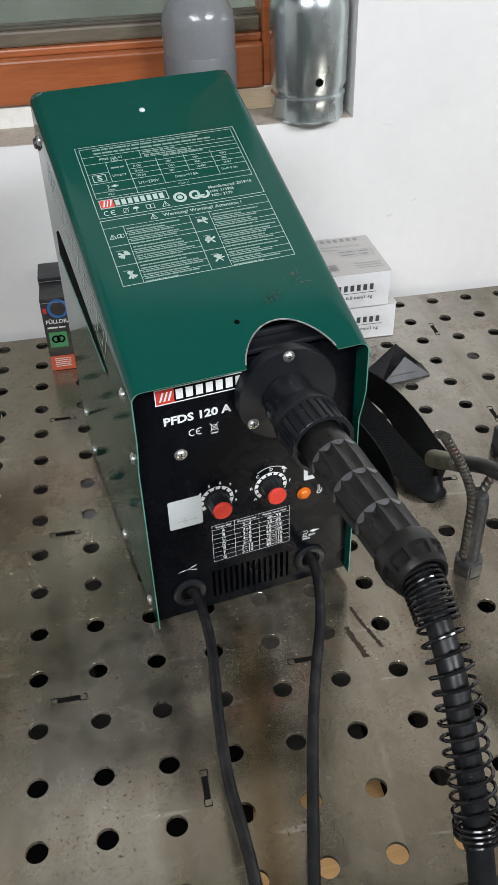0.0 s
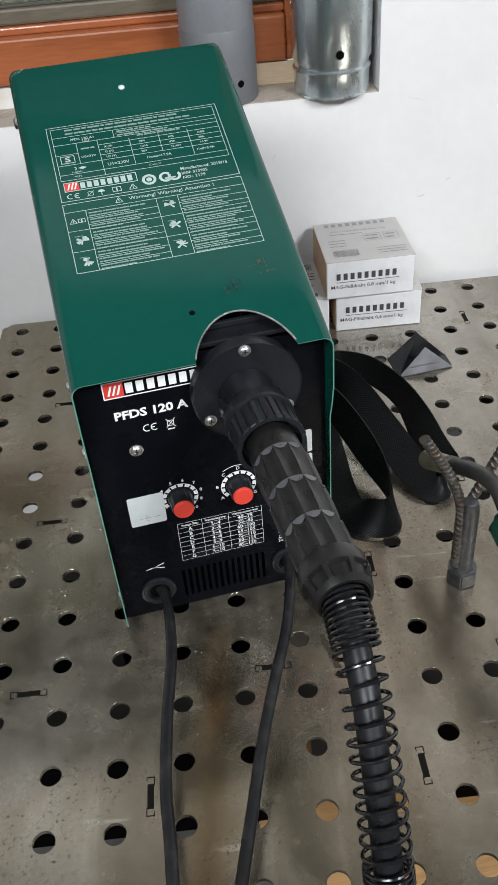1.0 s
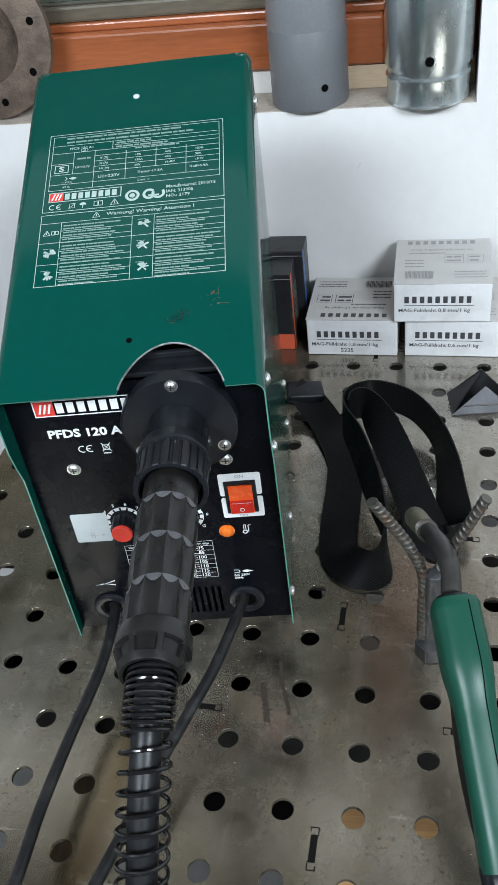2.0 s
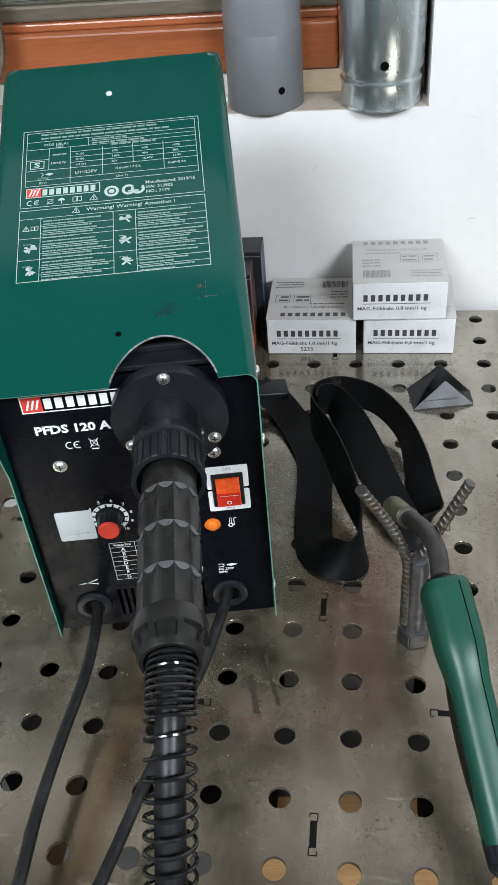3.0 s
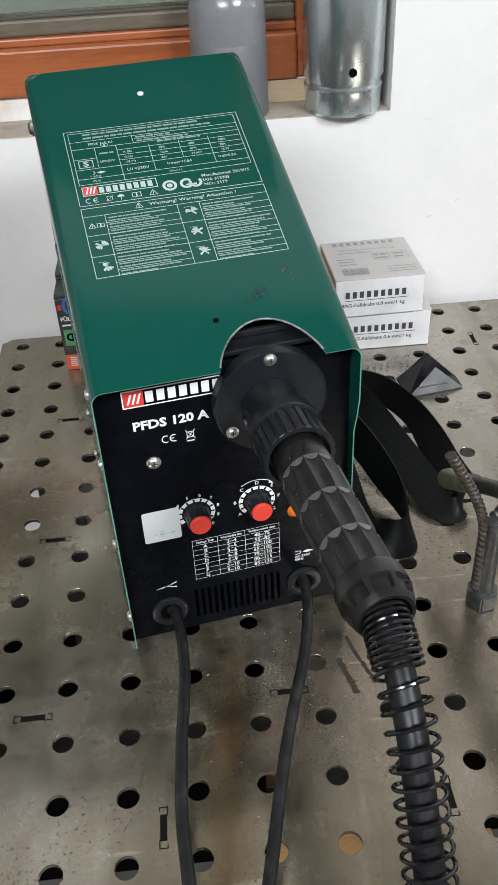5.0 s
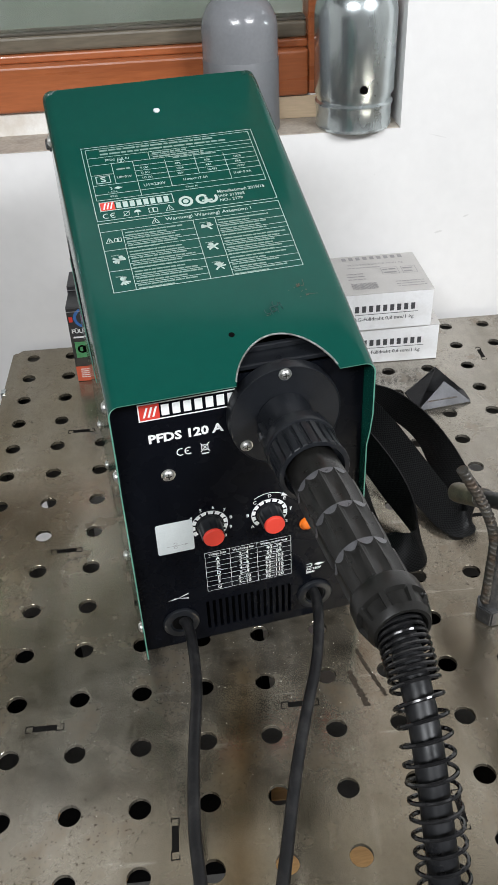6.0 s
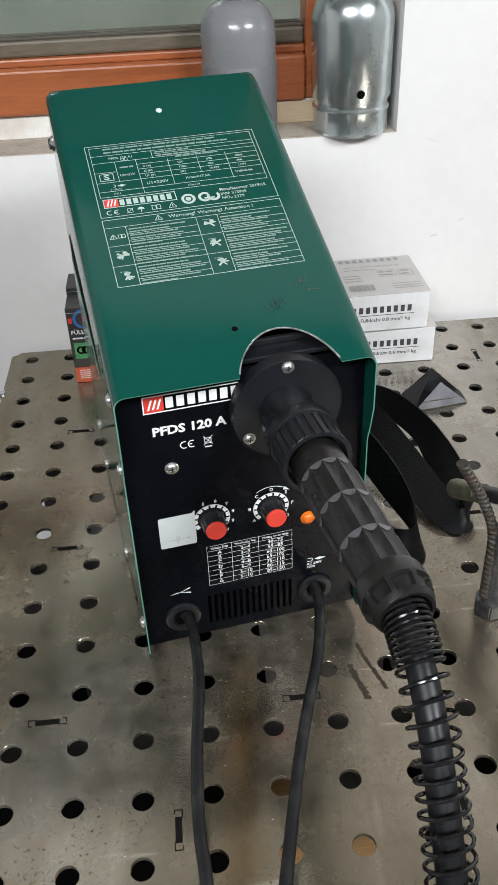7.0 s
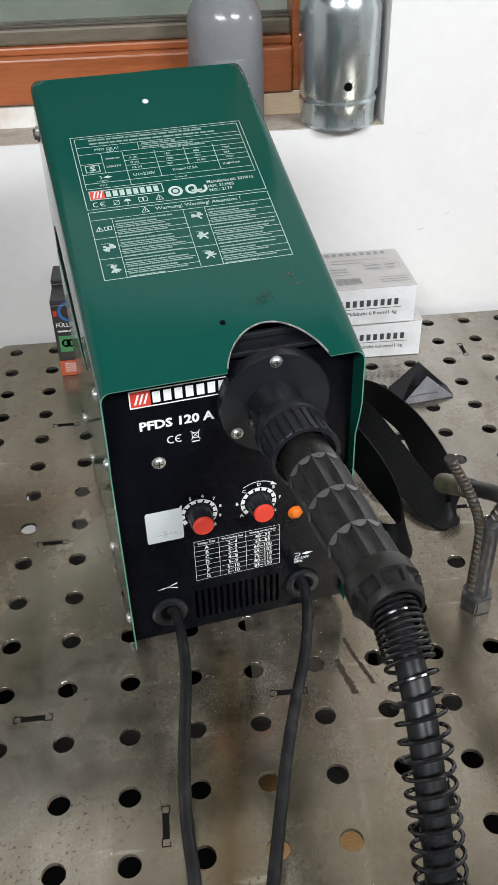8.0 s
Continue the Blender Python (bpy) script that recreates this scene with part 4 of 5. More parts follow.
def top_label():
    rnd = random.Random(9)
    P, F = Print(), Print()
    X, Y = (lambda a: a * LW), (lambda b: -b * LH)
    lw = 0.00042
    hl = lambda a0, a1, b: P.rect(X(a0), Y(b) - lw / 2, X(a1), Y(b) + lw / 2)
    vl = lambda a, b0, b1: P.rect(X(a) - lw / 2, Y(b1), X(a) + lw / 2, Y(b0))
    P.outline(0, Y(0.537), LW, 0, lw * 1.2)
    P.outline(0, Y(1.0), LW, Y(0.553), lw * 1.2)
    P.outline(X(0.022), Y(0.395), X(0.978), Y(0.016), lw)
    for b in (0.083, 0.138, 0.288, 0.355):
        hl(0.022, 0.978, b)
    hl(0.27, 0.978, 0.175), hl(0.27, 0.978, 0.213), hl(0.27, 0.978, 0.250), hl(0.022, 0.15, 0.213), hl(0.38, 0.978, 0.11)
    vl(0.37, 0.083, 0.138), vl(0.15, 0.138, 0.288), vl(0.27, 0.138, 0.395), vl(0.45, 0.158, 0.355), vl(0.62, 0.158, 0.288), vl(0.79, 0.158, 0.355)
    F.bars(X(0.10), X(0.76), Y(0.034), 0.0018, rnd), F.bars(X(0.10), X(0.83), Y(0.061), 0.0018, rnd)
    P.text("PFDS 120 A1", X(0.12), Y(0.110), 0.0036, bold=0.00004)
    F.bars(X(0.39), X(0.60), Y(0.097), 0.0016, rnd), F.bars(X(0.39), X(0.70), Y(0.125), 0.0016, rnd)
    P.ring(X(0.20), Y(0.125), 0.0014, 0.0018), P.ring(X(0.215), Y(0.125), 0.0014, 0.0018)
    F.bars(X(0.50), X(0.75), Y(0.148), 0.0016, rnd)
    for k, (a, ws) in enumerate(((0.30, ("X (%)", "I2 (A)", "U2 (V)")), (0.50, ("18%", "120A", "20V")), (0.67, ("60%", "49A", "16.45V")), (0.84, ("100%", "38A", "15.9V")))):
        for j, s_ in enumerate(ws):
            P.text(s_, X(a), Y(0.195 + 0.037 * j), 0.0029, bold=0.00004)
    P.outline(X(0.045), Y(0.275), X(0.125), Y(0.222), 0.0006)
    P.text("S", X(0.085), Y(0.249), 0.0075, "CENTER", wide=1.3, bold=0.0002)
    F.bars(X(0.17), X(0.25), Y(0.185), 0.0016, rnd)
    P.text("U0=31V", X(0.162), Y(0.245), 0.0034, bold=0.00004)
    P.text("U1=230V", X(0.295), Y(0.325), 0.0044, bold=0.00005), P.text("I1max=17.5A", X(0.52), Y(0.320), 0.0036, bold=0.00004), P.text("I1eff=5.9A", X(0.81), Y(0.318), 0.0034, bold=0.00004)
    P.ring(X(0.11), Y(0.318), 0.0012, 0.0018, -90, 90, 8), P.poly([(X(0.13), Y(0.318)), (X(0.155), Y(0.308)), (X(0.18), Y(0.318)), (X(0.155), Y(0.328))])
    P.text("1~50Hz", X(0.09), Y(0.343), 0.0026), P.text("IP21S", X(0.10), Y(0.375), 0.0026), P.text("Class: H", X(0.52), Y(0.375), 0.0028)
    header, F = F, Print()
    # brand badge, marks and date
    P.outline(X(0.03), Y(0.472), X(0.435), Y(0.408), 0.0007)
    P.blocks(X(0.12), X(0.42), Y(0.460), Y(0.420), 8, 0.70)
    P.ring(X(0.497), Y(0.475), 0.0034, 0.0056, n=16), P.dot(X(0.497), Y(0.475), 0.0022)
    P.ring(X(0.590), Y(0.475), 0.0030, 0.0052, 40, 340, 18), P.ring(X(0.640), Y(0.475), 0.0030, 0.0052, 150, 400, 18), P.rect(X(0.585), Y(0.490), X(0.645), Y(0.480))
    P.text("Manufactured: 2019/15", X(0.682), Y(0.438), 0.0044, wide=0.92, bold=0.00005), P.text("IAN: 313905", X(0.682), Y(0.470), 0.0042, wide=0.95, bold=0.00005), P.text("NO.: 2179", X(0.682), Y(0.500), 0.0042, bold=0.00005)
    for x in (0.055, 0.095):
        P.ring(X(x), Y(0.505), 0.0019, 0.0026, 60, 300, 12)
    P.rect(X(0.083), Y(0.508), X(0.098), Y(0.502))
    P.outline(X(0.15), Y(0.520), X(0.18), Y(0.490), 0.0004), P.line(X(0.145), Y(0.522), X(0.185), Y(0.488), 0.0004)
    P.ring(X(0.225), Y(0.505), 0, 0.0026, 0, 180, 10), P.rect(X(0.223), Y(0.525), X(0.227), Y(0.505))
    P.outline(X(0.285), Y(0.520), X(0.310), Y(0.488), 0.0005), P.outline(X(0.310), Y(0.520), X(0.335), Y(0.488), 0.0005)

    def warn(a, b, s):
        x, y = X(a), Y(b)
        for p0, p1 in (((-s, -s * 0.8), (s, -s * 0.8)), ((s, -s * 0.8), (0, s)), ((0, s), (-s, -s * 0.8))):
            P.line(x + p0[0], y + p0[1], x + p1[0], y + p1[1], 0.0005)
        P.rect(x - 0.0003, y - s * 0.5, x + 0.0003, y + s * 0.4)

    warn(0.40, 0.505, 0.0030), warn(0.305, 0.580, 0.0028)
    P.text("Warnung! Warning! Attention !", X(0.36), Y(0.580), 0.0046, wide=1.12, bold=0.00004)
    hl(0, 1, 0.610)
    for a in (0.117, 0.503, 0.622):
        vl(a, 0.610, 1.0)
    for b in (0.735, 0.868):
        hl(0, 1, b)
    for c0, c1 in ((0.117, 0.503), (0.622, 1.0)):
        for r in range(3):
            b0 = 0.610 + 0.128 * r
            for k in range(3):
                b = b0 + 0.022 + 0.043 * k
                F.bars(X(c0 + 0.012), X(c0 + 0.012 + (c1 - c0 - 0.03) * rnd.uniform(0.72, 1)), Y(b), 0.00125, rnd, 0.32)
                F.bars(X(c0 + 0.012), X(c0 + 0.012 + (c1 - c0 - 0.03) * rnd.uniform(0.45, 0.95)), Y(b + 0.019), 0.00125, rnd, 0.32)
                if k < 2:
                    hl(c0, c1, b + 0.0315)
    # hazard signs
    for a, b in ((0.066, 0.800), (0.066, 0.935), (0.570, 0.665), (0.568, 0.800), (0.568, 0.930)):
        x, y = X(a), Y(b)
        for k in range(7):
            w = rnd.uniform(0, 6.28)
            P.line(x, y, x + 0.0048 * math.cos(w), y + 0.0040 * math.sin(w), rnd.uniform(0.0008, 0.0016))
        P.dot(x + rnd.uniform(-0.002, 0.002), y + 0.0022, 0.0018, 10)
        F.bars(x - 0.005, x + 0.001, y + 0.0045, 0.0007, rnd)
    warn(0.040, 0.672, 0.0026)
    P.outline(X(0.065), Y(0.685), X(0.085), Y(0.660), 0.0005), P.outline(X(0.085), Y(0.685), X(0.105), Y(0.660), 0.0005)
    lab = P.put("rating_label", PALE_PRINT, cover, TOPM, "white printed rating plate with warnings")
    header.put("rating_print", FINE_PRINT, lab, pose(0, 0, 0), "rows of fine print")
    F.put("warning_print", FINE_PRINT, lab, pose(0, 0, 0), "rows of fine print")
    R = Print()
    R.rect(X(0.036), Y(0.467), X(0.112), Y(0.413))
    R.put("red_field", RED_PRINT, lab, pose(0, 0, 0.0001))
    S = Print()
    for k in range(3):
        x = X(0.046) + 0.0026 * k
        S.poly([(x, Y(0.461)), (x + 0.0011, Y(0.461)), (x + 0.0031, Y(0.419)), (x + 0.0020, Y(0.419))])
    S.put("slashes", WHITE_PRINT, lab, pose(0, 0, 0.0003))


top_label()

# pencil loops and a scuff on the hood
SLANT = math.degrees(math.atan(SLOPE))


def on_top(u, v, turn=0.0, lift=0.0003):
    return Matrix.Translation((u, v, top_z(v) + lift)) @ pose(0, 0, 0, SLANT, 0, turn)


scr = Print()
rs = random.Random(3)
for k in range(6):
    scr.ring(0.0052 * k - 0.013, rs.uniform(-0.0016, 0.0016), 0.0019, 0.0026, rs.uniform(0, 180), rs.uniform(240, 380), 12)
    scr.line(0.0052 * k - 0.012, rs.uniform(-0.007, -0.004), 0.0052 * k - 0.0095, rs.uniform(-0.003, 0.003), 0.0005)
scr.put("pencil_marks", TAPE, cover, on_top(0.112, 0.040, 34, 0.0003))
sc = Print()
for k in range(16):
    x, y, s_ = rs.gauss(0, 0.0022), rs.gauss(0, 0.0035), rs.uniform(0.0003, 0.0012)
    sc.poly([(x + s_ * math.cos(q) * rs.uniform(0.5, 1), y + s_ * math.sin(q) * rs.uniform(0.5, 1.3)) for q in (0, 1.2, 2.4, 3.6, 4.9)])
sc.put("scuff", SCUFF, cover, on_top(0.130, 0.050, 0, 0.0004), "reddish rubbed scuff")
for x0_, y0_, x1_, y1_ in ((0.003, -0.006, 0.012, -0.007), (-0.030, -0.020, -0.026, -0.0195), (0.004, 0.001, 0.0045, 0.008)):
    sc = Print()
    sc.line(x0_, y0_, x1_, y1_, 0.00035)
    sc.put("scratch", SCUFF, cover, on_top(0.130, 0.050, 0, 0.0004))

# ---- cable inlets, cables ----
def inlet(u, z):
    g = part("cable_grommet", lathe([(0, 0.0152), (0.0012, 0.0152), (0.0024, 0.0144), (0.0029, 0.0128), (0.0027, 0.0092), (0.0010, 0.0084), (0.0010, 0)], 36), PLASTIC, welder, "black round cable grommet", True, FACE @ pose(u, z, 0))
    part("inlet_hole", lathe([(0.0012, 0.0076), (0.0015, 0.0076)], 20), DARK, g)


inlet(0.0122, 0.0365)
inlet(0.1262, 0.0355)


def cable(pts, name="power_cable", label="black rubber power cable", r=0.0044):
    path = even_path(smooth_path(pts, 14), 0.006)
    return part(name, tube(path, r, 14), RUBBER, welder, label, True, welder.matrix_world.inverted())


cable([(0.1335, 0.096, 0.037), (0.1425, 0.0760, 0.0393), (0.1461, 0.0248, 0.0372), (0.1420, -0.0345, 0.0355), (0.1405, -0.0888, 0.0355), (0.1434, -0.1301, 0.0383), (0.1452, -0.1635, 0.0415), (0.1462, -0.2100, 0.0420), (0.1465, -0.26, 0.010), (0.147, -0.30, -0.2)], "earth_cable", "black rubber earth cable")
cable([(0.2455, 0.116, 0.036), (0.2478, 0.0960, 0.0440), (0.2456, 0.0646, 0.0490), (0.2381, 0.0271, 0.0453), (0.2243, -0.0140, 0.0388), (0.2117, -0.0561, 0.0352), (0.1982, -0.1101, 0.0307), (0.1837, -0.1719, 0.0301), (0.1686, -0.2410, 0.0300), (0.160, -0.275, -0.02), (0.157, -0.30, -0.2)])

# ---- hose outlet: disc, swivel, ribbed sleeve, spring ----
outlet = part("outlet_disc", lathe([(0, 0.0404), (0.0094, 0.0404), (0.0102, 0.0401), (0.0104, 0.0396), (0.0099, 0.0394), (0.0098, 0.0390), (0.0098, 0.0386), (0.0098, 0.0225), (0.0098, 0.0190)], 72), PLASTIC, welder, "black round hose outlet disc", True, FACE @ pose(0.1010, 0.2285, 0))
for w in (90, 213, 327):
    screw_head(outlet, pose(0.0345 * math.cos(radians(w)), 0.0345 * math.sin(radians(w)), 0.0098), 0.0037)

A, B = Vector((0.2244, 0.0932, 0.2285)), Vector((0.2595, -0.0967, 0.2290))
hose = thing("welding_hose", axis(A, B), "black welding hose with ribbed sleeve and bend spring", "hose")
part("swivel", lathe([(0.0, 0.0196), (0.0120, 0.0186), (0.0255, 0.0176), (0.0262, 0.0200), (0.0270, 0.0226), (0.0282, 0.0236), (0.0288, 0.0237), (0.0362, 0.0244), (0.0370, 0.0244), (0.0384, 0.0240), (0.0392, 0.0222)], 64), PLASTIC, hose, "", True)
for s in (-1, 1):
    part("clip", boxes([((s * 0.0196 - 0.0026, -0.0055, 0.008), (s * 0.0196 + 0.0026, 0.0055, 0.0255))], 0.0012), PLASTIC, hose)
    part("clip_screw", lathe([(0, 0.0034), (0.0016, 0.0032), (0.0020, 0.0)], 16), FORGED, hose, "dull clip screw", True, pose(s * 0.0220, 0, 0.017, 0, 90 * s, 0))


def nut_ribs(w, z):
    """Broad ribs between narrow grooves, and teeth round the end lip."""
    if 0.0401 < z < 0.0610:
        return 1.0 if math.cos(24 * w) > -0.60 else 0.945
    if 0.0610 < z < 0.0641:
        return 1.0 if math.cos(24 * w) > -0.60 else 0.962
    return 1.0


part("union_nut", lathe([(0.0386, 0.0222), (0.0394, 0.0229), (0.0400, 0.0231), (0.0402, 0.0231), (0.0608, 0.0231), (0.0612, 0.0238), (0.0640, 0.0238), (0.0646, 0.0233), (0.0646, 0.0205), (0.0560, 0.0196)], 260,
                        mod=nut_ribs), PLASTIC, hose, "ribbed black union nut", True)
part("sleeve_neck", lathe([(0.050, 0.0168), (0.066, 0.0172), (0.080, 0.0174), (0.0865, 0.0170), (0.0875, 0.0150)], 56), GRIP_BLACK, hose, "", True)
for s0, s1, fat in ((0.084, 0.1145, 1.0), (0.1165, 0.1465, 0.985), (0.1485, 0.181, 0.97)):
    n = 168
    bows = [abs(math.cos(6 * 2 * math.pi * j / n)) ** 0.75 for j in range(n)]

    def ring_band(rows, material, name, label):
        bm = bmesh.new()
        rings = []
        for z, dz, r, dr in rows:
            r *= fat
            rings.append([bm.verts.new(((r - dr * bows[j]) * math.cos(2 * math.pi * j / n), (r - dr * bows[j]) * math.sin(2 * math.pi * j / n), z + dz * bows[j])) for j in range(n)])
        for a, b_ in zip(rings, rings[1:]):
            for j in range(n):
                bm.faces.new((a[j], a[(j + 1) % n], b_[(j + 1) % n], b_[j]))
        return part(name, bm, material, hose, label, True)

    # shoulders get a paler plastic: their glossy reflection is put into the colour
    ring_band(((s0 - 0.0022, 0, 0.0156, 0), (s0 - 0.0012, 0, 0.0174, 0), (s0 + 0.0004, 0.0042, 0.0187, 0.0008)), GLINT_GREY, "sleeve_shoulder", "sleeve shoulder in paler grey for its glossy reflection")
    ring_band(((s0 + 0.0004, 0.0042, 0.0187, 0.0008), (s0 + 0.0014, 0.0048, 0.0188, 0.0019), (s0 + 0.018, 0, 0.0187, 0.0019), (s1 - 0.002, 0, 0.0182, 0.0017), (s1 + 0.001, 0, 0.0172, 0.0006), (s1 + 0.001, 0, 0.0120, 0)), GRIP_BLACK, "sleeve_segment", "fluted black sleeve segment")


def nut_windows(w, z):
    """Eight sunk windows between ribs on the tapering end of the nut."""
    return 0.885 if 0.0127 < z < 0.0212 and math.cos(8 * w) > -0.72 else 1.0


part("end_nut", lathe([(0.0, 0.0180), (0.0006, 0.0194), (0.0020, 0.0200), (0.0110, 0.0203), (0.0122, 0.0202), (0.0130, 0.0199), (0.0210, 0.0178), (0.0214, 0.0176), (0.0245, 0.0164), (0.0256, 0.0158), (0.0256, 0.0140), (0.015, 0.0135)], 160,
                      mod=nut_windows), GRIP_BLACK, hose, "black end nut with sunk windows", True, pose(0, 0, 0.1765))
PATHW = even_path(smooth_path([(0.2519, -0.0557, 0.2291), (0.2562, -0.0780, 0.2290), (0.2600, -0.0985, 0.2270), (0.2626, -0.1210, 0.2190), (0.2645, -0.1480, 0.2010), (0.2657, -0.1745, 0.1725), (0.2664, -0.2012, 0.1390), (0.2664, -0.2300, 0.0920), (0.2660, -0.2540, 0.0385), (0.2660, -0.2680, -0.0400), (0.2680, -0.3000, -0.3000)], 24), 0.0006)
part("hose_core", tube(PATHW[::6], 0.0079, 20), HOSE_SKIN, hose, "grey-black rubber hose", True, hose.matrix_world.inverted())


def coil():
    """Bend spring: close turns at the nut, open turns down the hose, a few close turns at its end."""
    fr, pts, w, i = frames_along(PATHW), [], 0.0, 62
    start = i
    while i < len(fr) - 1:
        s = (i - start) * 0.0006
        if s > 0.158:
            break
        k = min(1, max(0, (s - 0.0360) / 0.003))
        pitch_ = 0.0031 + 0.0060 * k - 0.0008 * min(1, max(0, (s - 0.06) / 0.03))
        if s > 0.148:
            pitch_ = 0.0032
        rad = 0.0126
        p, t, a, b = fr[i]
        steps = max(1, math.ceil(0.0006 / pitch_ * 24))
        for q in range(steps):
            w2 = w + 2 * math.pi * 0.0006 / pitch_ * q / steps
            pts.append(p + t * (0.0006 * q / steps) + (a * math.cos(w2) + b * math.sin(w2)) * rad)
        w += 2 * math.pi * 0.0006 / pitch_
        i += 1
    return tube(pts, 0.00112, 7)


part("bend_spring", coil(), SPRING, hose, "blackened steel bend spring", True, hose.matrix_world.inverted())

# ---- cartons against the wall ----
def wire_carton(m, gauge, number, w=0.107, d=0.100, h=0.050, flipped=False):
    """White carton of a wire spool: body, lid with its tuck edge, print on front and lid."""
    c = thing("wire_carton", m, "white printed cardboard carton of welding wire " + ("stacked on another" if not number and gauge == "0,8" else "standing against the wall"), "carton", "wire cartons")
    part("body", boxes([((0, 0, 0), (w, d, h - 0.0012))], 0.0012), CARTON, c)
    part("lid", boxes([((-0.0006, -0.0008, h - 0.0012), (w + 0.0006, d, h))], 0.0005), CARTON_TOP, c, "grey-white printed lid")
    part("side_flap", boxes([((-0.0006, 0.004, 0.002), (-0.0001, d - 0.003, h - 0.002))]), CARTON_RAW, c, "brown carton flap")
    face = Matrix(((1, 0, 0, 0), (0, 0, -1, -0.0004), (0, 1, 0, 0), (0, 0, 0, 1)))
    rnd = random.Random(7)
    p = Print()
    p.blocks(w * 0.11, w * 0.83, h * 0.50, h * 0.67, 9, 0.58)
    p.rect(w * 0.11, h * 0.43, w * 0.83, h * 0.445)
    p.text("MAG-Fülldraht " + gauge + " mm/1 kg", w * 0.045, h * 0.31, 0.0066, wide=1.06, bold=0.00005)
    if number:
        p.text(number, w * 0.37, h * 0.14, 0.0080, bold=0.00006)
    p.put("front_print", INK, c, face)
    q = Print()
    y = lambda s: d * s
    q.blocks(w * 0.12, w * 0.88, y(0.87), y(0.95), 9, 0.60)
    q.text("MAG-Fülldraht " + gauge + " mm/1 kg", w * 0.16, y(0.74), 0.0062)
    q.bars(w * 0.14, w * 0.55, y(0.66), 0.0018, rnd)
    for k in range(3):
        q.bars(w * 0.10, w * 0.30, y(0.50 - 0.07 * k), 0.0022, rnd)
        q.bars(w * 0.62, w * 0.95, y(0.24 - 0.06 * k), 0.0016, rnd)
    for a, b in ((0.52, 0.72), (0.76, 0.93)):
        q.outline(w * a, y(0.44), w * b, y(0.62), 0.0006)
        q.bars(w * (a + 0.02), w * (b - 0.02), y(0.57), 0.0035, rnd), q.bars(w * (a + 0.02), w * (b - 0.02), y(0.49), 0.0035, rnd)
    turned = Matrix.Translation((w, d, 0)) @ pose(0, 0, 0, 0, 0, 180) if flipped else Matrix()
    ink, on_lid = PALE_INK if not flipped else INK, Matrix.Translation((0, 0, h + 0.0004)) @ turned
    q.put("lid_print", ink, c, on_lid)
    q = Print()
    x = w * 0.11
    while x < w * 0.40:
        t = rnd.uniform(0.0004, 0.0011)
        q.rect(x, y(0.10), x + t, y(0.26))
        x += t + rnd.uniform(0.0004, 0.0009)
    q.put("barcode", ink, c, on_lid)
    return c


wire_carton(pose(0.243, 0.5225, 0.0003, 0, 0, -0.4), "1,0", "5235", flipped=True)
wire_carton(pose(0.3590, 0.5225, 0.0003, 0, 0, -0.6), "0,6", "")
wire_carton(pose(0.3465, 0.5160, 0.0508, 0, 0, 0.8), "0,8", "", d=0.106)


def kit_carton(x0, x1, y0, y1, h, front):
    c = thing("kit_carton", pose(x0, y0, 0.0003), "black carton with blue and orange print behind the welder", "carton", "black cartons")
    w, d = x1 - x0, y1 - y0
    part("body", boxes([((0, 0, 0), (w, d, h))], 0.001), BLACK_BOX, c)
    part("tuck_edge", boxes([((0.0, -0.0006, h - 0.006), (w, -0.0001, h - 0.0055))]), PALE_INK, c)
    face = Matrix(((1, 0, 0, 0), (0, 0, -1, -0.0005), (0, 1, 0, 0), (0, 0, 0, 1)))
    side = Matrix(((0, 0, 1, w + 0.0005), (1, 0, 0, 0), (0, 1, 0, 0), (0, 0, 0, 1)))
    if front:
        p = Print()
        p.rect(0.0004, 0.0003, w - 0.0004, 0.0215)
        p.put("orange_band", ORANGE_PRINT, c, face)
        p = Print()
        p.rect(0.004, 0.034, 0.026, 0.056)
        ph = p.put("photo_field", LEAF_PRINT, c, face)
        p = Print()
        p.ring(0.012, 0.046, 0.003, 0.0055), p.ring(0.018, 0.046, 0.003, 0.0055)
        p.put("photo_rolls", DARK, ph, pose(0, 0, 0.0003))
        p = Print()
        p.text("FÜLLDRAHT", 0.003, 0.0705, 0.0075, bold=0.0002)
        p.put("title_print", WHITE_PRINT, c, Matrix.Translation((0, -0.0003, 0)) @ face)
        p = Print()
        p.bars(0.004, 0.026, 0.0625, 0.0022, random.Random(2))
        for k in range(5):
            p.bars(0.006, 0.026, 0.0175 - 0.0028 * k, 0.0012, random.Random(k))
        p.put("front_print", WHITE_PRINT, c, Matrix.Translation((0, -0.0003, 0)) @ face)
        p = Print()
        p.ring(0.0205, 0.0880, 0.0095, 0.0130, n=28)
        p.put("blue_ring", BLUE_PRINT, c, face)
        p = Print()
        p.rect(0.002, 0.083, 0.0065, 0.090)
        p.put("red_field", RED_PRINT, c, face)
        p = Print()
        p.rect(0.0006, 0.001, 0.0075, h - 0.001)
        p.put("orange_edge", ORANGE_PRINT, c, side)
        p = Print()
        for k in range(9):
            p.bars(0.014, d - 0.006, h * 0.75 - 0.006 * k, 0.0014, random.Random(k))
        p.put("side_print", PALE_INK, c, side)
    else:
        p = Print()
        p.rect(0.0006, 0.001, 0.010, h - 0.001)
        p.put("blue_edge", BLUE_PRINT, c, side)


kit_carton(0.0135, 0.2255, 0.534, 0.576, 0.1025, True)
kit_carton(0.0125, 0.2345, 0.578, 0.620, 0.1095, False)


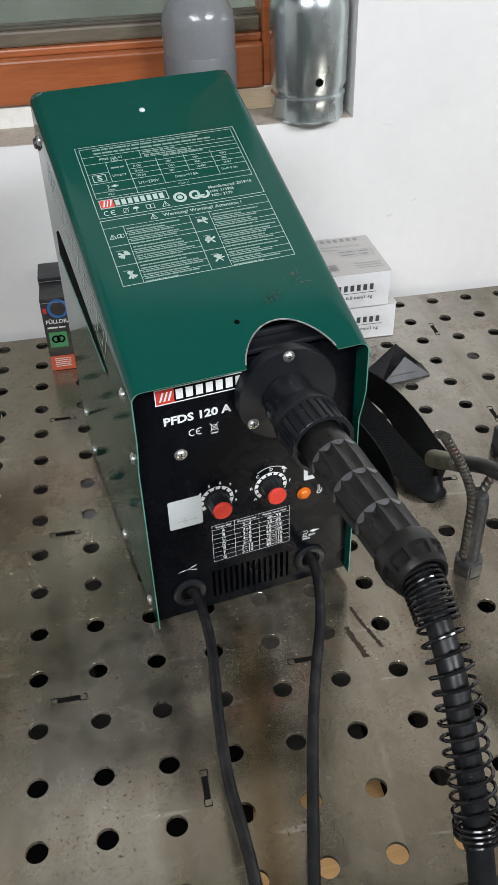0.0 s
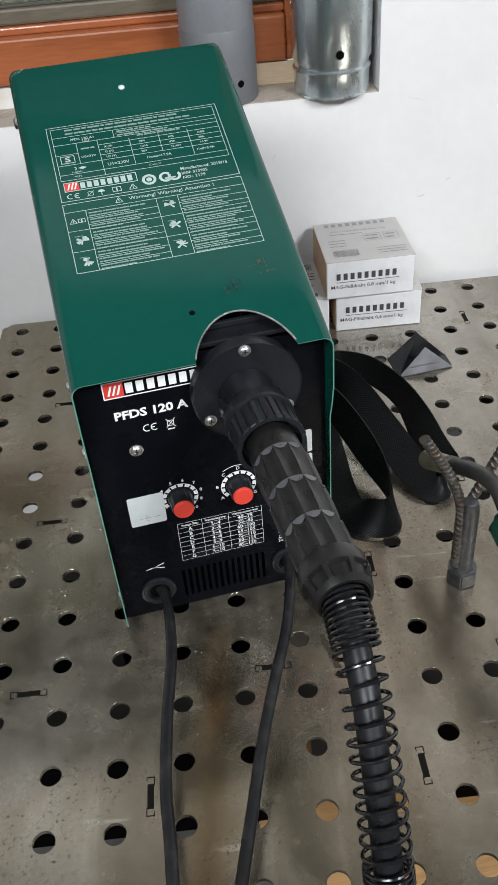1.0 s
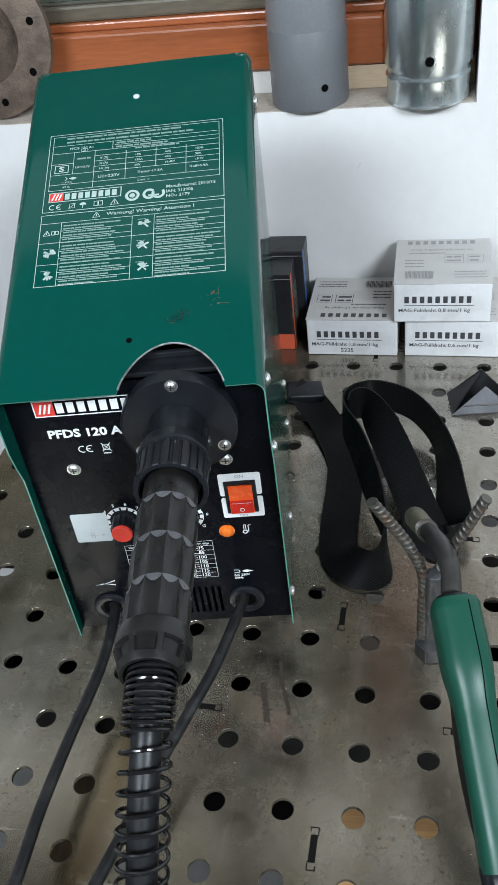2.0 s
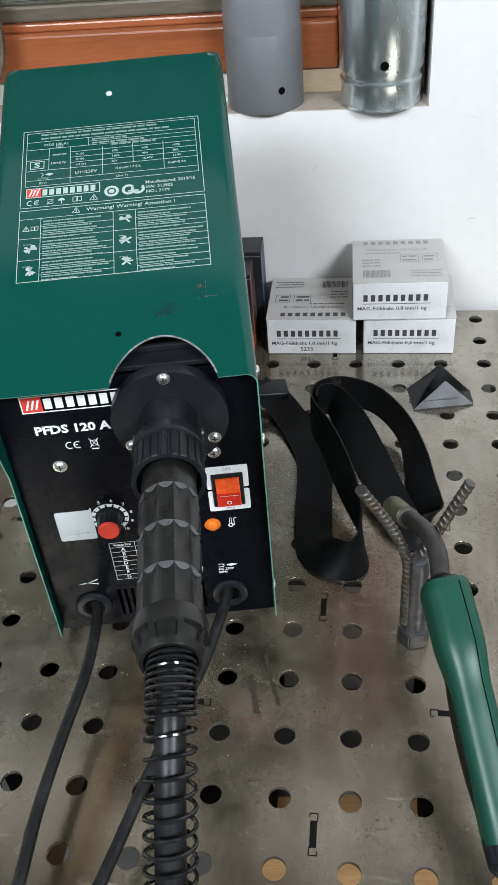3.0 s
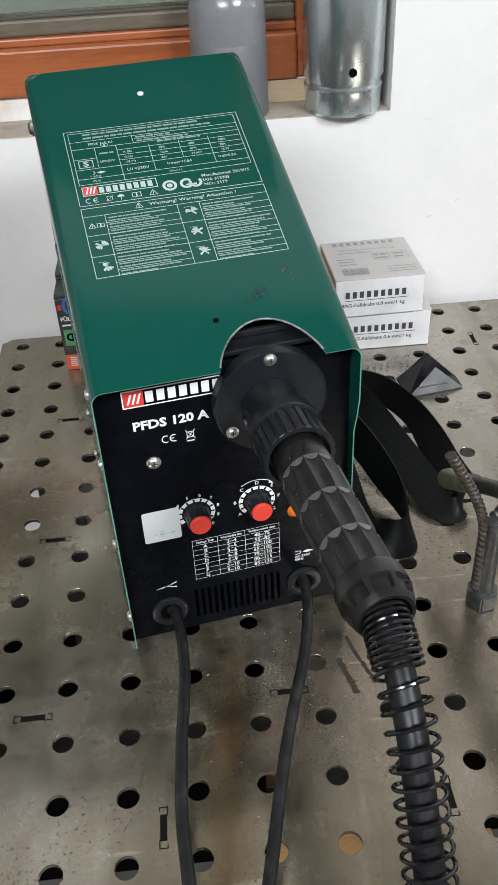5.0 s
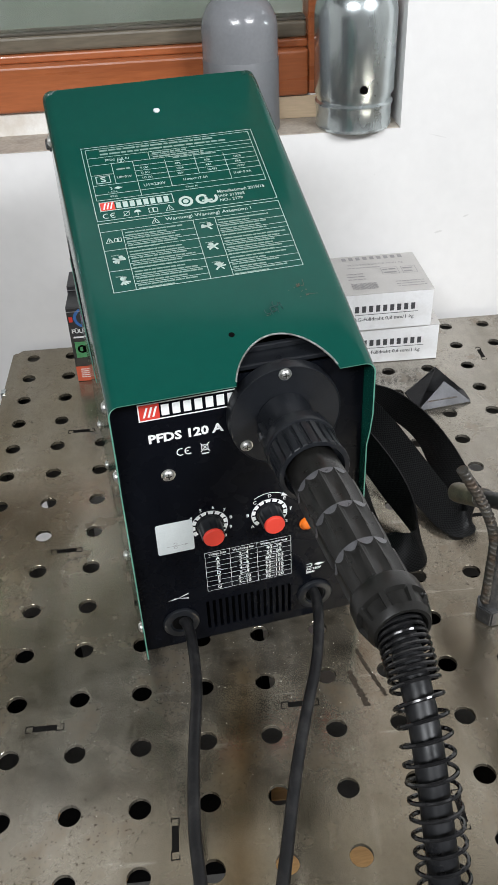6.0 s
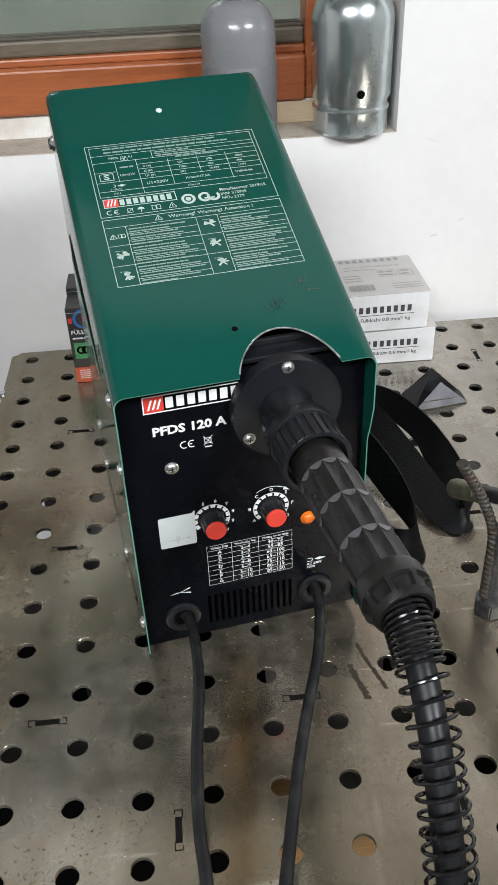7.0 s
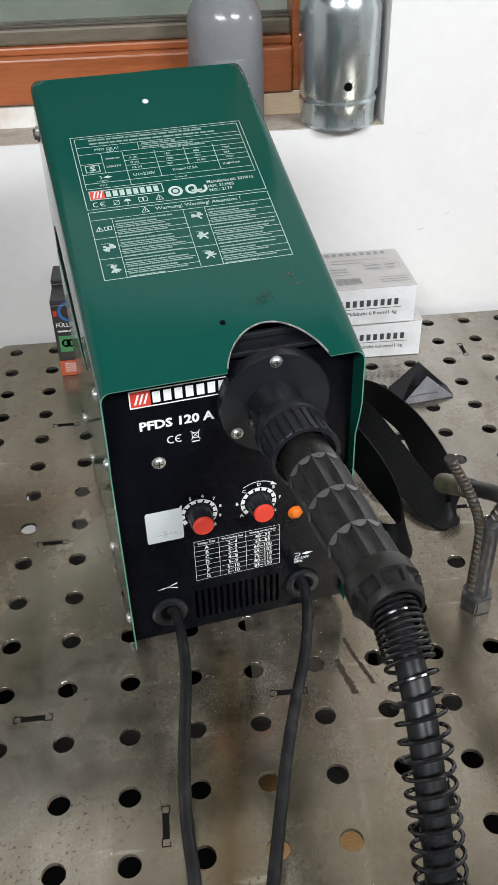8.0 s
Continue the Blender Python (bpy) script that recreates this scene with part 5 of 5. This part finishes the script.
# ---- steel blocks at the far side of the bench ----
blk = thing("steel_block", pose(0.497, 0.238, 0.0003, 0, 0, 3), "dark grey painted steel block lying on the table", "block")
part("body", boxes([((0, 0, 0), (0.060, 0.030, 0.030))], 0.003), FORGED, blk)
part("rubber_edge", boxes([((-0.0012, 0.004, 0.001), (-0.0002, 0.026, 0.006))]), RUBBER, blk)


# ---- gas bottles on the sill ----
def bottle(x, y, r, h, neck, paint, label, hole_turn, hole_h, hole_r, foot):
    b = thing("gas_bottle", pose(x, y, SILL_Z + 0.0014), label, "gas bottle")
    prof = list(foot) + [(h, r)]
    for k in range(1, 13):
        w = radians(90 * k / 13)
        prof.append((h + 0.037 * math.sin(w), neck + (r - neck) * math.cos(w)))
    prof += [(h + 0.038, neck), (h + 0.044, neck + 0.004), (h + 0.060, neck + 0.004), (h + 0.062, neck - 0.002), (h + 0.100, neck - 0.003)]
    part("shell", lathe(prof, 64), paint, b, "", True)
    w = radians(hole_turn)
    at = Vector((r * math.cos(w), r * math.sin(w), hole_h))
    part("drain_hole", lathe([(-0.002, hole_r), (0.0004, hole_r)], 24), DARK, b, "dark round hole", m=axis(at, at + Vector((math.cos(w), math.sin(w), 0))))
    return b


grey = bottle(0.2435, 0.6655, 0.0437, 0.110, 0.016, GREY_PAINT, "grey painted gas bottle standing on the window sill", -60, 0.0245, 0.0040, [(0, 0.0425), (0.002, 0.0437)])
part("matt_band", lathe([(0.0015, 0.0436), (0.0025, 0.0440), (0.082, 0.0440), (0.0825, 0.0437)], 64), GREY_MATT, grey, "darker matt grey lower half", True)
at = Vector((0.0441 * math.cos(radians(-60)), 0.0441 * math.sin(radians(-60)), 0.0245))
part("drain_hole", lathe([(-0.001, 0.0040), (0.0004, 0.0040)], 24), DARK, grey, "dark round hole", m=axis(at, at * 1.2 - Vector((0, 0, 0.0049))))
bottle(0.3760, 0.6585, 0.0472, 0.122, 0.017, ZINC, "shiny galvanised gas bottle standing on the window sill", -87, 0.0500, 0.0048, [(0, 0.0440), (0.003, 0.0455), (0.006, 0.0448), (0.024, 0.0448), (0.027, 0.0462), (0.0295, 0.0462), (0.032, 0.0440), (0.036, 0.0440), (0.041, 0.0472)])

# ---- rusty flange leaning in the niche ----
fl = thing("pipe_flange", pose(-0.146, 0.668, SILL_Z + 0.0905, 84, 0, 0), "rusty steel flange leaning on the window", "flange")
part("ring", lathe([(0, 0.050), (0, 0.088), (0.001, 0.090), (0.010, 0.090), (0.011, 0.088), (0.011, 0.050), (0, 0.050)], 72), RUST, fl, "", True)
for k in range(8):
    w = 2 * math.pi * (k + 0.3) / 8
    part("bolt_hole", lathe([(-0.0003, 0.0045), (0.0113, 0.0045)], 18), DARK, fl, m=pose(0.072 * math.cos(w), 0.072 * math.sin(w), 0))


# ---- carrying strap ----
def ribbon(points, width, thick, steps=10):
    """Webbing along points x, y, z and the degrees by which it leans from upright to flat."""
    path = smooth_path([(p[0], p[1], p[2]) for p in points], steps)
    lean = smooth_path([(p[3] / 100, 0, 0) for p in points], steps)
    bm = bmesh.new()
    uv = bm.loops.layers.uv.new("UVMap")
    rows, run, before = [], 0.0, None
    for i, p in enumerate(path):
        t = (path[min(i + 1, len(path) - 1)] - path[max(i - 1, 0)])
        t.z *= 0.5
        t.normalize()
        side = Vector((t.y, -t.x, 0)).normalized()
        w = radians(max(-95.0, min(95.0, lean[i].x * 100)))
        across = Vector((0, 0, 1)) * math.cos(w) + side * math.sin(w)
        across = (across - t * across.dot(t)).normalized()
        nor = t.cross(across)
        run += (p - before).length if before else 0
        before = p
        row = []
        for k in range(5):
            s = k / 4 - 0.5
            q = p + across * (s * width)
            q.z = max(q.z, 0.0012)
            row.append((bm.verts.new(q + nor * thick / 2), bm.verts.new(q - nor * thick / 2), run, s * width))
        rows.append(row)

    def quad(vs, uvs):
        f = bm.faces.new(vs)
        for lp, c in zip(f.loops, uvs):
            lp[uv].uv = c
    for a, b in zip(rows, rows[1:]):
        for k in range(4):
            c = ((a[k][2], a[k][3]), (b[k][2], b[k][3]), (b[k + 1][2], b[k + 1][3]), (a[k + 1][2], a[k + 1][3]))
            quad((a[k][0], b[k][0], b[k + 1][0], a[k + 1][0]), c)
            quad((a[k + 1][1], b[k + 1][1], b[k][1], a[k][1]), c[::-1])
        quad((a[0][1], b[0][1], b[0][0], a[0][0]), ((a[0][2], 0), (b[0][2], 0), (b[0][2], thick), (a[0][2], thick)))
        quad((a[4][0], b[4][0], b[4][1], a[4][1]), ((a[4][2], 0), (b[4][2], 0), (b[4][2], thick), (a[4][2], thick)))
    return bm


strap = thing("carrying_strap", pose(0, 0, 0), "black woven carrying strap lying in loops on the table", "strap")
part("webbing", ribbon([(0.243, 0.412, 0.028, -80), (0.260, 0.405, 0.020, -84), (0.283, 0.378, 0.008, -88), (0.305, 0.330, 0.004, -90), (0.310, 0.295, 0.003, -90), (0.311, 0.240, 0.003, -90), (0.313, 0.202, 0.005, -80),
                        (0.320, 0.180, 0.011, -62), (0.334, 0.167, 0.0160, -42), (0.349, 0.164, 0.0178, -30), (0.358, 0.176, 0.0188, -18), (0.356, 0.208, 0.024, 2), (0.342, 0.250, 0.036, 20), (0.324, 0.298, 0.046, 18), (0.308, 0.332, 0.050, 6),
                        (0.306, 0.354, 0.050, 0), (0.317, 0.374, 0.048, 0), (0.340, 0.384, 0.044, 0), (0.373, 0.376, 0.037, -2), (0.399, 0.345, 0.027, -10), (0.410, 0.302, 0.0195, -32), (0.414, 0.264, 0.0155, -46), (0.418, 0.238, 0.0145, -48), (0.421, 0.223, 0.0135, -30),
                        (0.413, 0.208, 0.011, 30), (0.400, 0.212, 0.011, 68), (0.387, 0.238, 0.015, 74), (0.371, 0.276, 0.026, 72), (0.352, 0.318, 0.040, 62), (0.337, 0.346, 0.047, 36), (0.325, 0.362, 0.049, 12), (0.313, 0.358, 0.049, 2), (0.311, 0.344, 0.049, 0)], 0.036, 0.0016), STRAP, strap, "", True)
part("buckle_plate", boxes([((0, 0, 0), (0.040, 0.030, 0.012))], 0.003, 3), PLASTIC, strap, "black plastic end piece", True, pose(0.2385, 0.396, 0.018, 0, 6, 14))

# ---- torch on its stand ----
stand = thing("torch_stand", pose(0.4, 0.096, 0), "home-made torch rest of a bolt and ribbed bars", "stand")
hexa = [(0.0138 * math.cos(radians(60 * k + 12)), 0.0138 * math.sin(radians(60 * k + 12))) for k in range(6)]
bm = prism(hexa, 0.017)
bmesh.ops.bevel(bm, geom=bm.edges[:], offset=0.0012, segments=2, affect="EDGES")
part("bolt_head", bm, FORGED, stand, "scuffed hexagon bolt head")
part("shank", lathe([(0.016, 0.0094), (0.020, 0.0080), (0.060, 0.0080), (0.084, 0.0082), (0.094, 0.0064), (0.098, 0.0)], 28, mod=lambda w, z: 1 + 0.04 * math.sin(3 * w + z * 160) + 0.02 * math.sin(7 * w - z * 420)), FORGED, stand, "", True)


def ribbed_bar(*way):
    pts = even_path(smooth_path([Vector(p) for p in way], 12), 0.0004)
    return part("ribbed_bar", tube(pts, lambda s, w: 0.0039 * (1 + 0.15 * max(0.0, math.sin(2 * w + s * len(pts) * 0.46)) ** 1.2), 24), REBAR, stand, "twisted ribbed steel bar")


ribbed_bar((-0.0078, -0.0025, 0.022), (-0.0078, -0.002, 0.060), (-0.0085, 0.0, 0.092), (-0.0205, -0.001, 0.126), (-0.045, -0.006, 0.171))
ribbed_bar((0.001, 0.004, 0.090), (0.017, 0.006, 0.128), (0.033, 0.008, 0.166))

torch = thing("welding_torch", pose(0, 0, 0), "green handled welding torch resting on a stand", "welding torch")
G0, G1 = Vector((0.4125, 0.0458, 0.1235)), Vector((0.4455, -0.0950, 0.0480))
gpath = smooth_path([G0, G0 + (G1 - G0) * 0.33 + Vector((0, 0, 0.004)), G0 + (G1 - G0) * 0.66 + Vector((0, 0, 0.002)), G1], 12)


def grip_r(s, w):
    k = min(1, max(0, (s - 0.26) / 0.20))
    body = 0.0184 - 0.0032 * k * k * (3 - 2 * k)
    if s < 0.02:
        body *= 0.90
    return body * (1 + 0.07 * math.cos(2 * w)) * (1 - 0.05 * math.cos(4 * w))


part("handle", tube(gpath, grip_r, 40), TORCH_GREEN, torch, "glossy green plastic handle", True)
gdir = (G1 - G0).normalized()
gside = gdir.cross(Vector((0, 0, 1))).normalized()
part("grip_insert", tube([p + gside * 0.0030 - Vector((0, 0, 0.0046)) for p in gpath[11:35]], lambda s, w: 0.0128 * (0.55 + 0.45 * math.sin(math.pi * min(1, max(0.04, s * 1.0))) ** 0.5), 24), GRIP_BLACK, torch, "dark grey grip insert", True)
fr_ = frames_along(gpath)
seam = [p + (a * math.cos(-0.35) + b * math.sin(-0.35)) * (grip_r(i / (len(fr_) - 1), -0.35) - 0.0001) for i, (p, t, a, b) in enumerate(fr_)][1:]
part("seam", tube(seam, 0.0004, 6), DARK, torch, "dark moulding seam")
part("handle_rim", lathe([(-0.004, 0.0110), (0.0, 0.0135), (0.003, 0.0150)], 30), PLASTIC, torch, "", True, axis(G0, G1))
neck = smooth_path([(0.4112, 0.0500, 0.1255), (0.4098, 0.0720, 0.1290), (0.4045, 0.0955, 0.1235), (0.3975, 0.118, 0.1120), (0.3935, 0.131, 0.1035)], 10)
part("neck", tube(neck, 0.0068, 18), NECK, torch, "bent black torch neck", True)
N0, N1 = Vector((0.3940, 0.129, 0.1045)), Vector((0.3825, 0.170, 0.0800))
noz = part("nozzle", lathe([(0, 0.0070), (0.006, 0.0080), (0.030, 0.0088), (0.044, 0.0090), (0.048, 0.0084), (0.048, 0.0066), (0.040, 0.0062)], 28), BRASS, torch, "worn brass gas nozzle", True, axis(N0, N1))
for k in range(3):
    part("wire_ring", lathe([(0.001 + 0.0030 * k, 0.0080), (0.0014 + 0.0030 * k, 0.0087), (0.0020 + 0.0030 * k, 0.0080)], 24), REBAR, noz)
part("cable_nut", lathe([(0, 0.0125), (0.002, 0.0140), (0.018, 0.0135), (0.022, 0.0110), (0.024, 0.0085)], 60, mod=lambda w, z: 1 + 0.04 * (math.cos(14 * w) > 0)), PLASTIC, torch, "ribbed black cable nut", True, axis(G1 - gdir * 0.004, G1 + gdir * 0.05))
part("torch_cable", tube(even_path(smooth_path([G1 + gdir * 0.015, G1 + gdir * 0.05, (0.452, -0.165, 0.012), (0.470, -0.20, 0.010), (0.50, -0.26, -0.03), (0.52, -0.30, -0.2)]), 0.006), 0.0080, 16), HOSE_SKIN, torch, "grey-black torch cable", True)

part("trigger", tube([Vector((0.4125, 0.0190, 0.0900)), Vector((0.4126, 0.0080, 0.0845)), Vector((0.4180, -0.0030, 0.0785))], 0.0024, 14), RED_PRINT, torch, "red trigger", True)

# ---- folded sheet piece ----
bracket = thing("gusset_bracket", pose(0, 0, 0), "small bracket of blued sheet steel triangles", "bracket")


def tri_plate(name, a, b, c, thick=0.0018):
    a, b, c = Vector(a), Vector(b), Vector(c)
    n = (b - a).cross(c - a).normalized() * thick
    bm = bmesh.new()
    lo, hi = [bm.verts.new(p) for p in (a, b, c)], [bm.verts.new(p + n) for p in (a, b, c)]
    bm.faces.new(lo[::-1]), bm.faces.new(hi)
    for i in range(3):
        j = (i + 1) % 3
        bm.faces.new((lo[i], lo[j], hi[j], hi[i]))
    bmesh.ops.recalc_face_normals(bm, faces=bm.faces[:])
    return part(name, bm, BLUED, bracket)


tri_plate("front_gusset", (0.414, 0.409, 0.0004), (0.480, 0.420, 0.0004), (0.4485, 0.431, 0.0240))
tri_plate("rear_gusset", (0.409, 0.449, 0.0004), (0.478, 0.446, 0.0004), (0.4440, 0.4535, 0.0310))
tri_plate("side_plate", (0.414, 0.411, 0.0010), (0.409, 0.449, 0.0010), (0.4440, 0.4530, 0.0300))
part("weld_bead", tube(even_path(smooth_path([(0.4270, 0.4135, 0.0092), (0.4450, 0.4160, 0.0096), (0.4640, 0.4185, 0.0096)]), 0.003), 0.0007, 10), REBAR, bracket, "bright weld bead", True)
part("base_plate", prism([(0.414, 0.411), (0.480, 0.422), (0.478, 0.445), (0.410, 0.448)], 0.0016, pose(0, 0, 0.0003)), BLUED, bracket)


# faint smudges and a chip on the plaster
rw = random.Random(5)
for x, z, length, height, lean in ((0.487, 0.121, 0.012, 0.0035, 8), (0.521, 0.140, 0.009, 0.0022, 20), (0.475, 0.244, 0.026, 0.0008, -16), (0.400, 0.202, 0.0016, 0.0014, 0), (0.300, 0.190, 0.010, 0.0016, 60)):
    pr = Print()
    pr.poly([(length / 2 * math.cos(2 * math.pi * k / 14) * rw.uniform(0.7, 1.1), height / 2 * math.sin(2 * math.pi * k / 14) * rw.uniform(0.6, 1.2)) for k in range(14)])
    pr.put("smudge", SMUDGE, north, Matrix(((1, 0, 0, x), (0, 0, -1, WALL_Y - 0.0003), (0, 1, 0, z), (0, 0, 0, 1))) @ pose(0, 0, 0, 0, 0, lean))
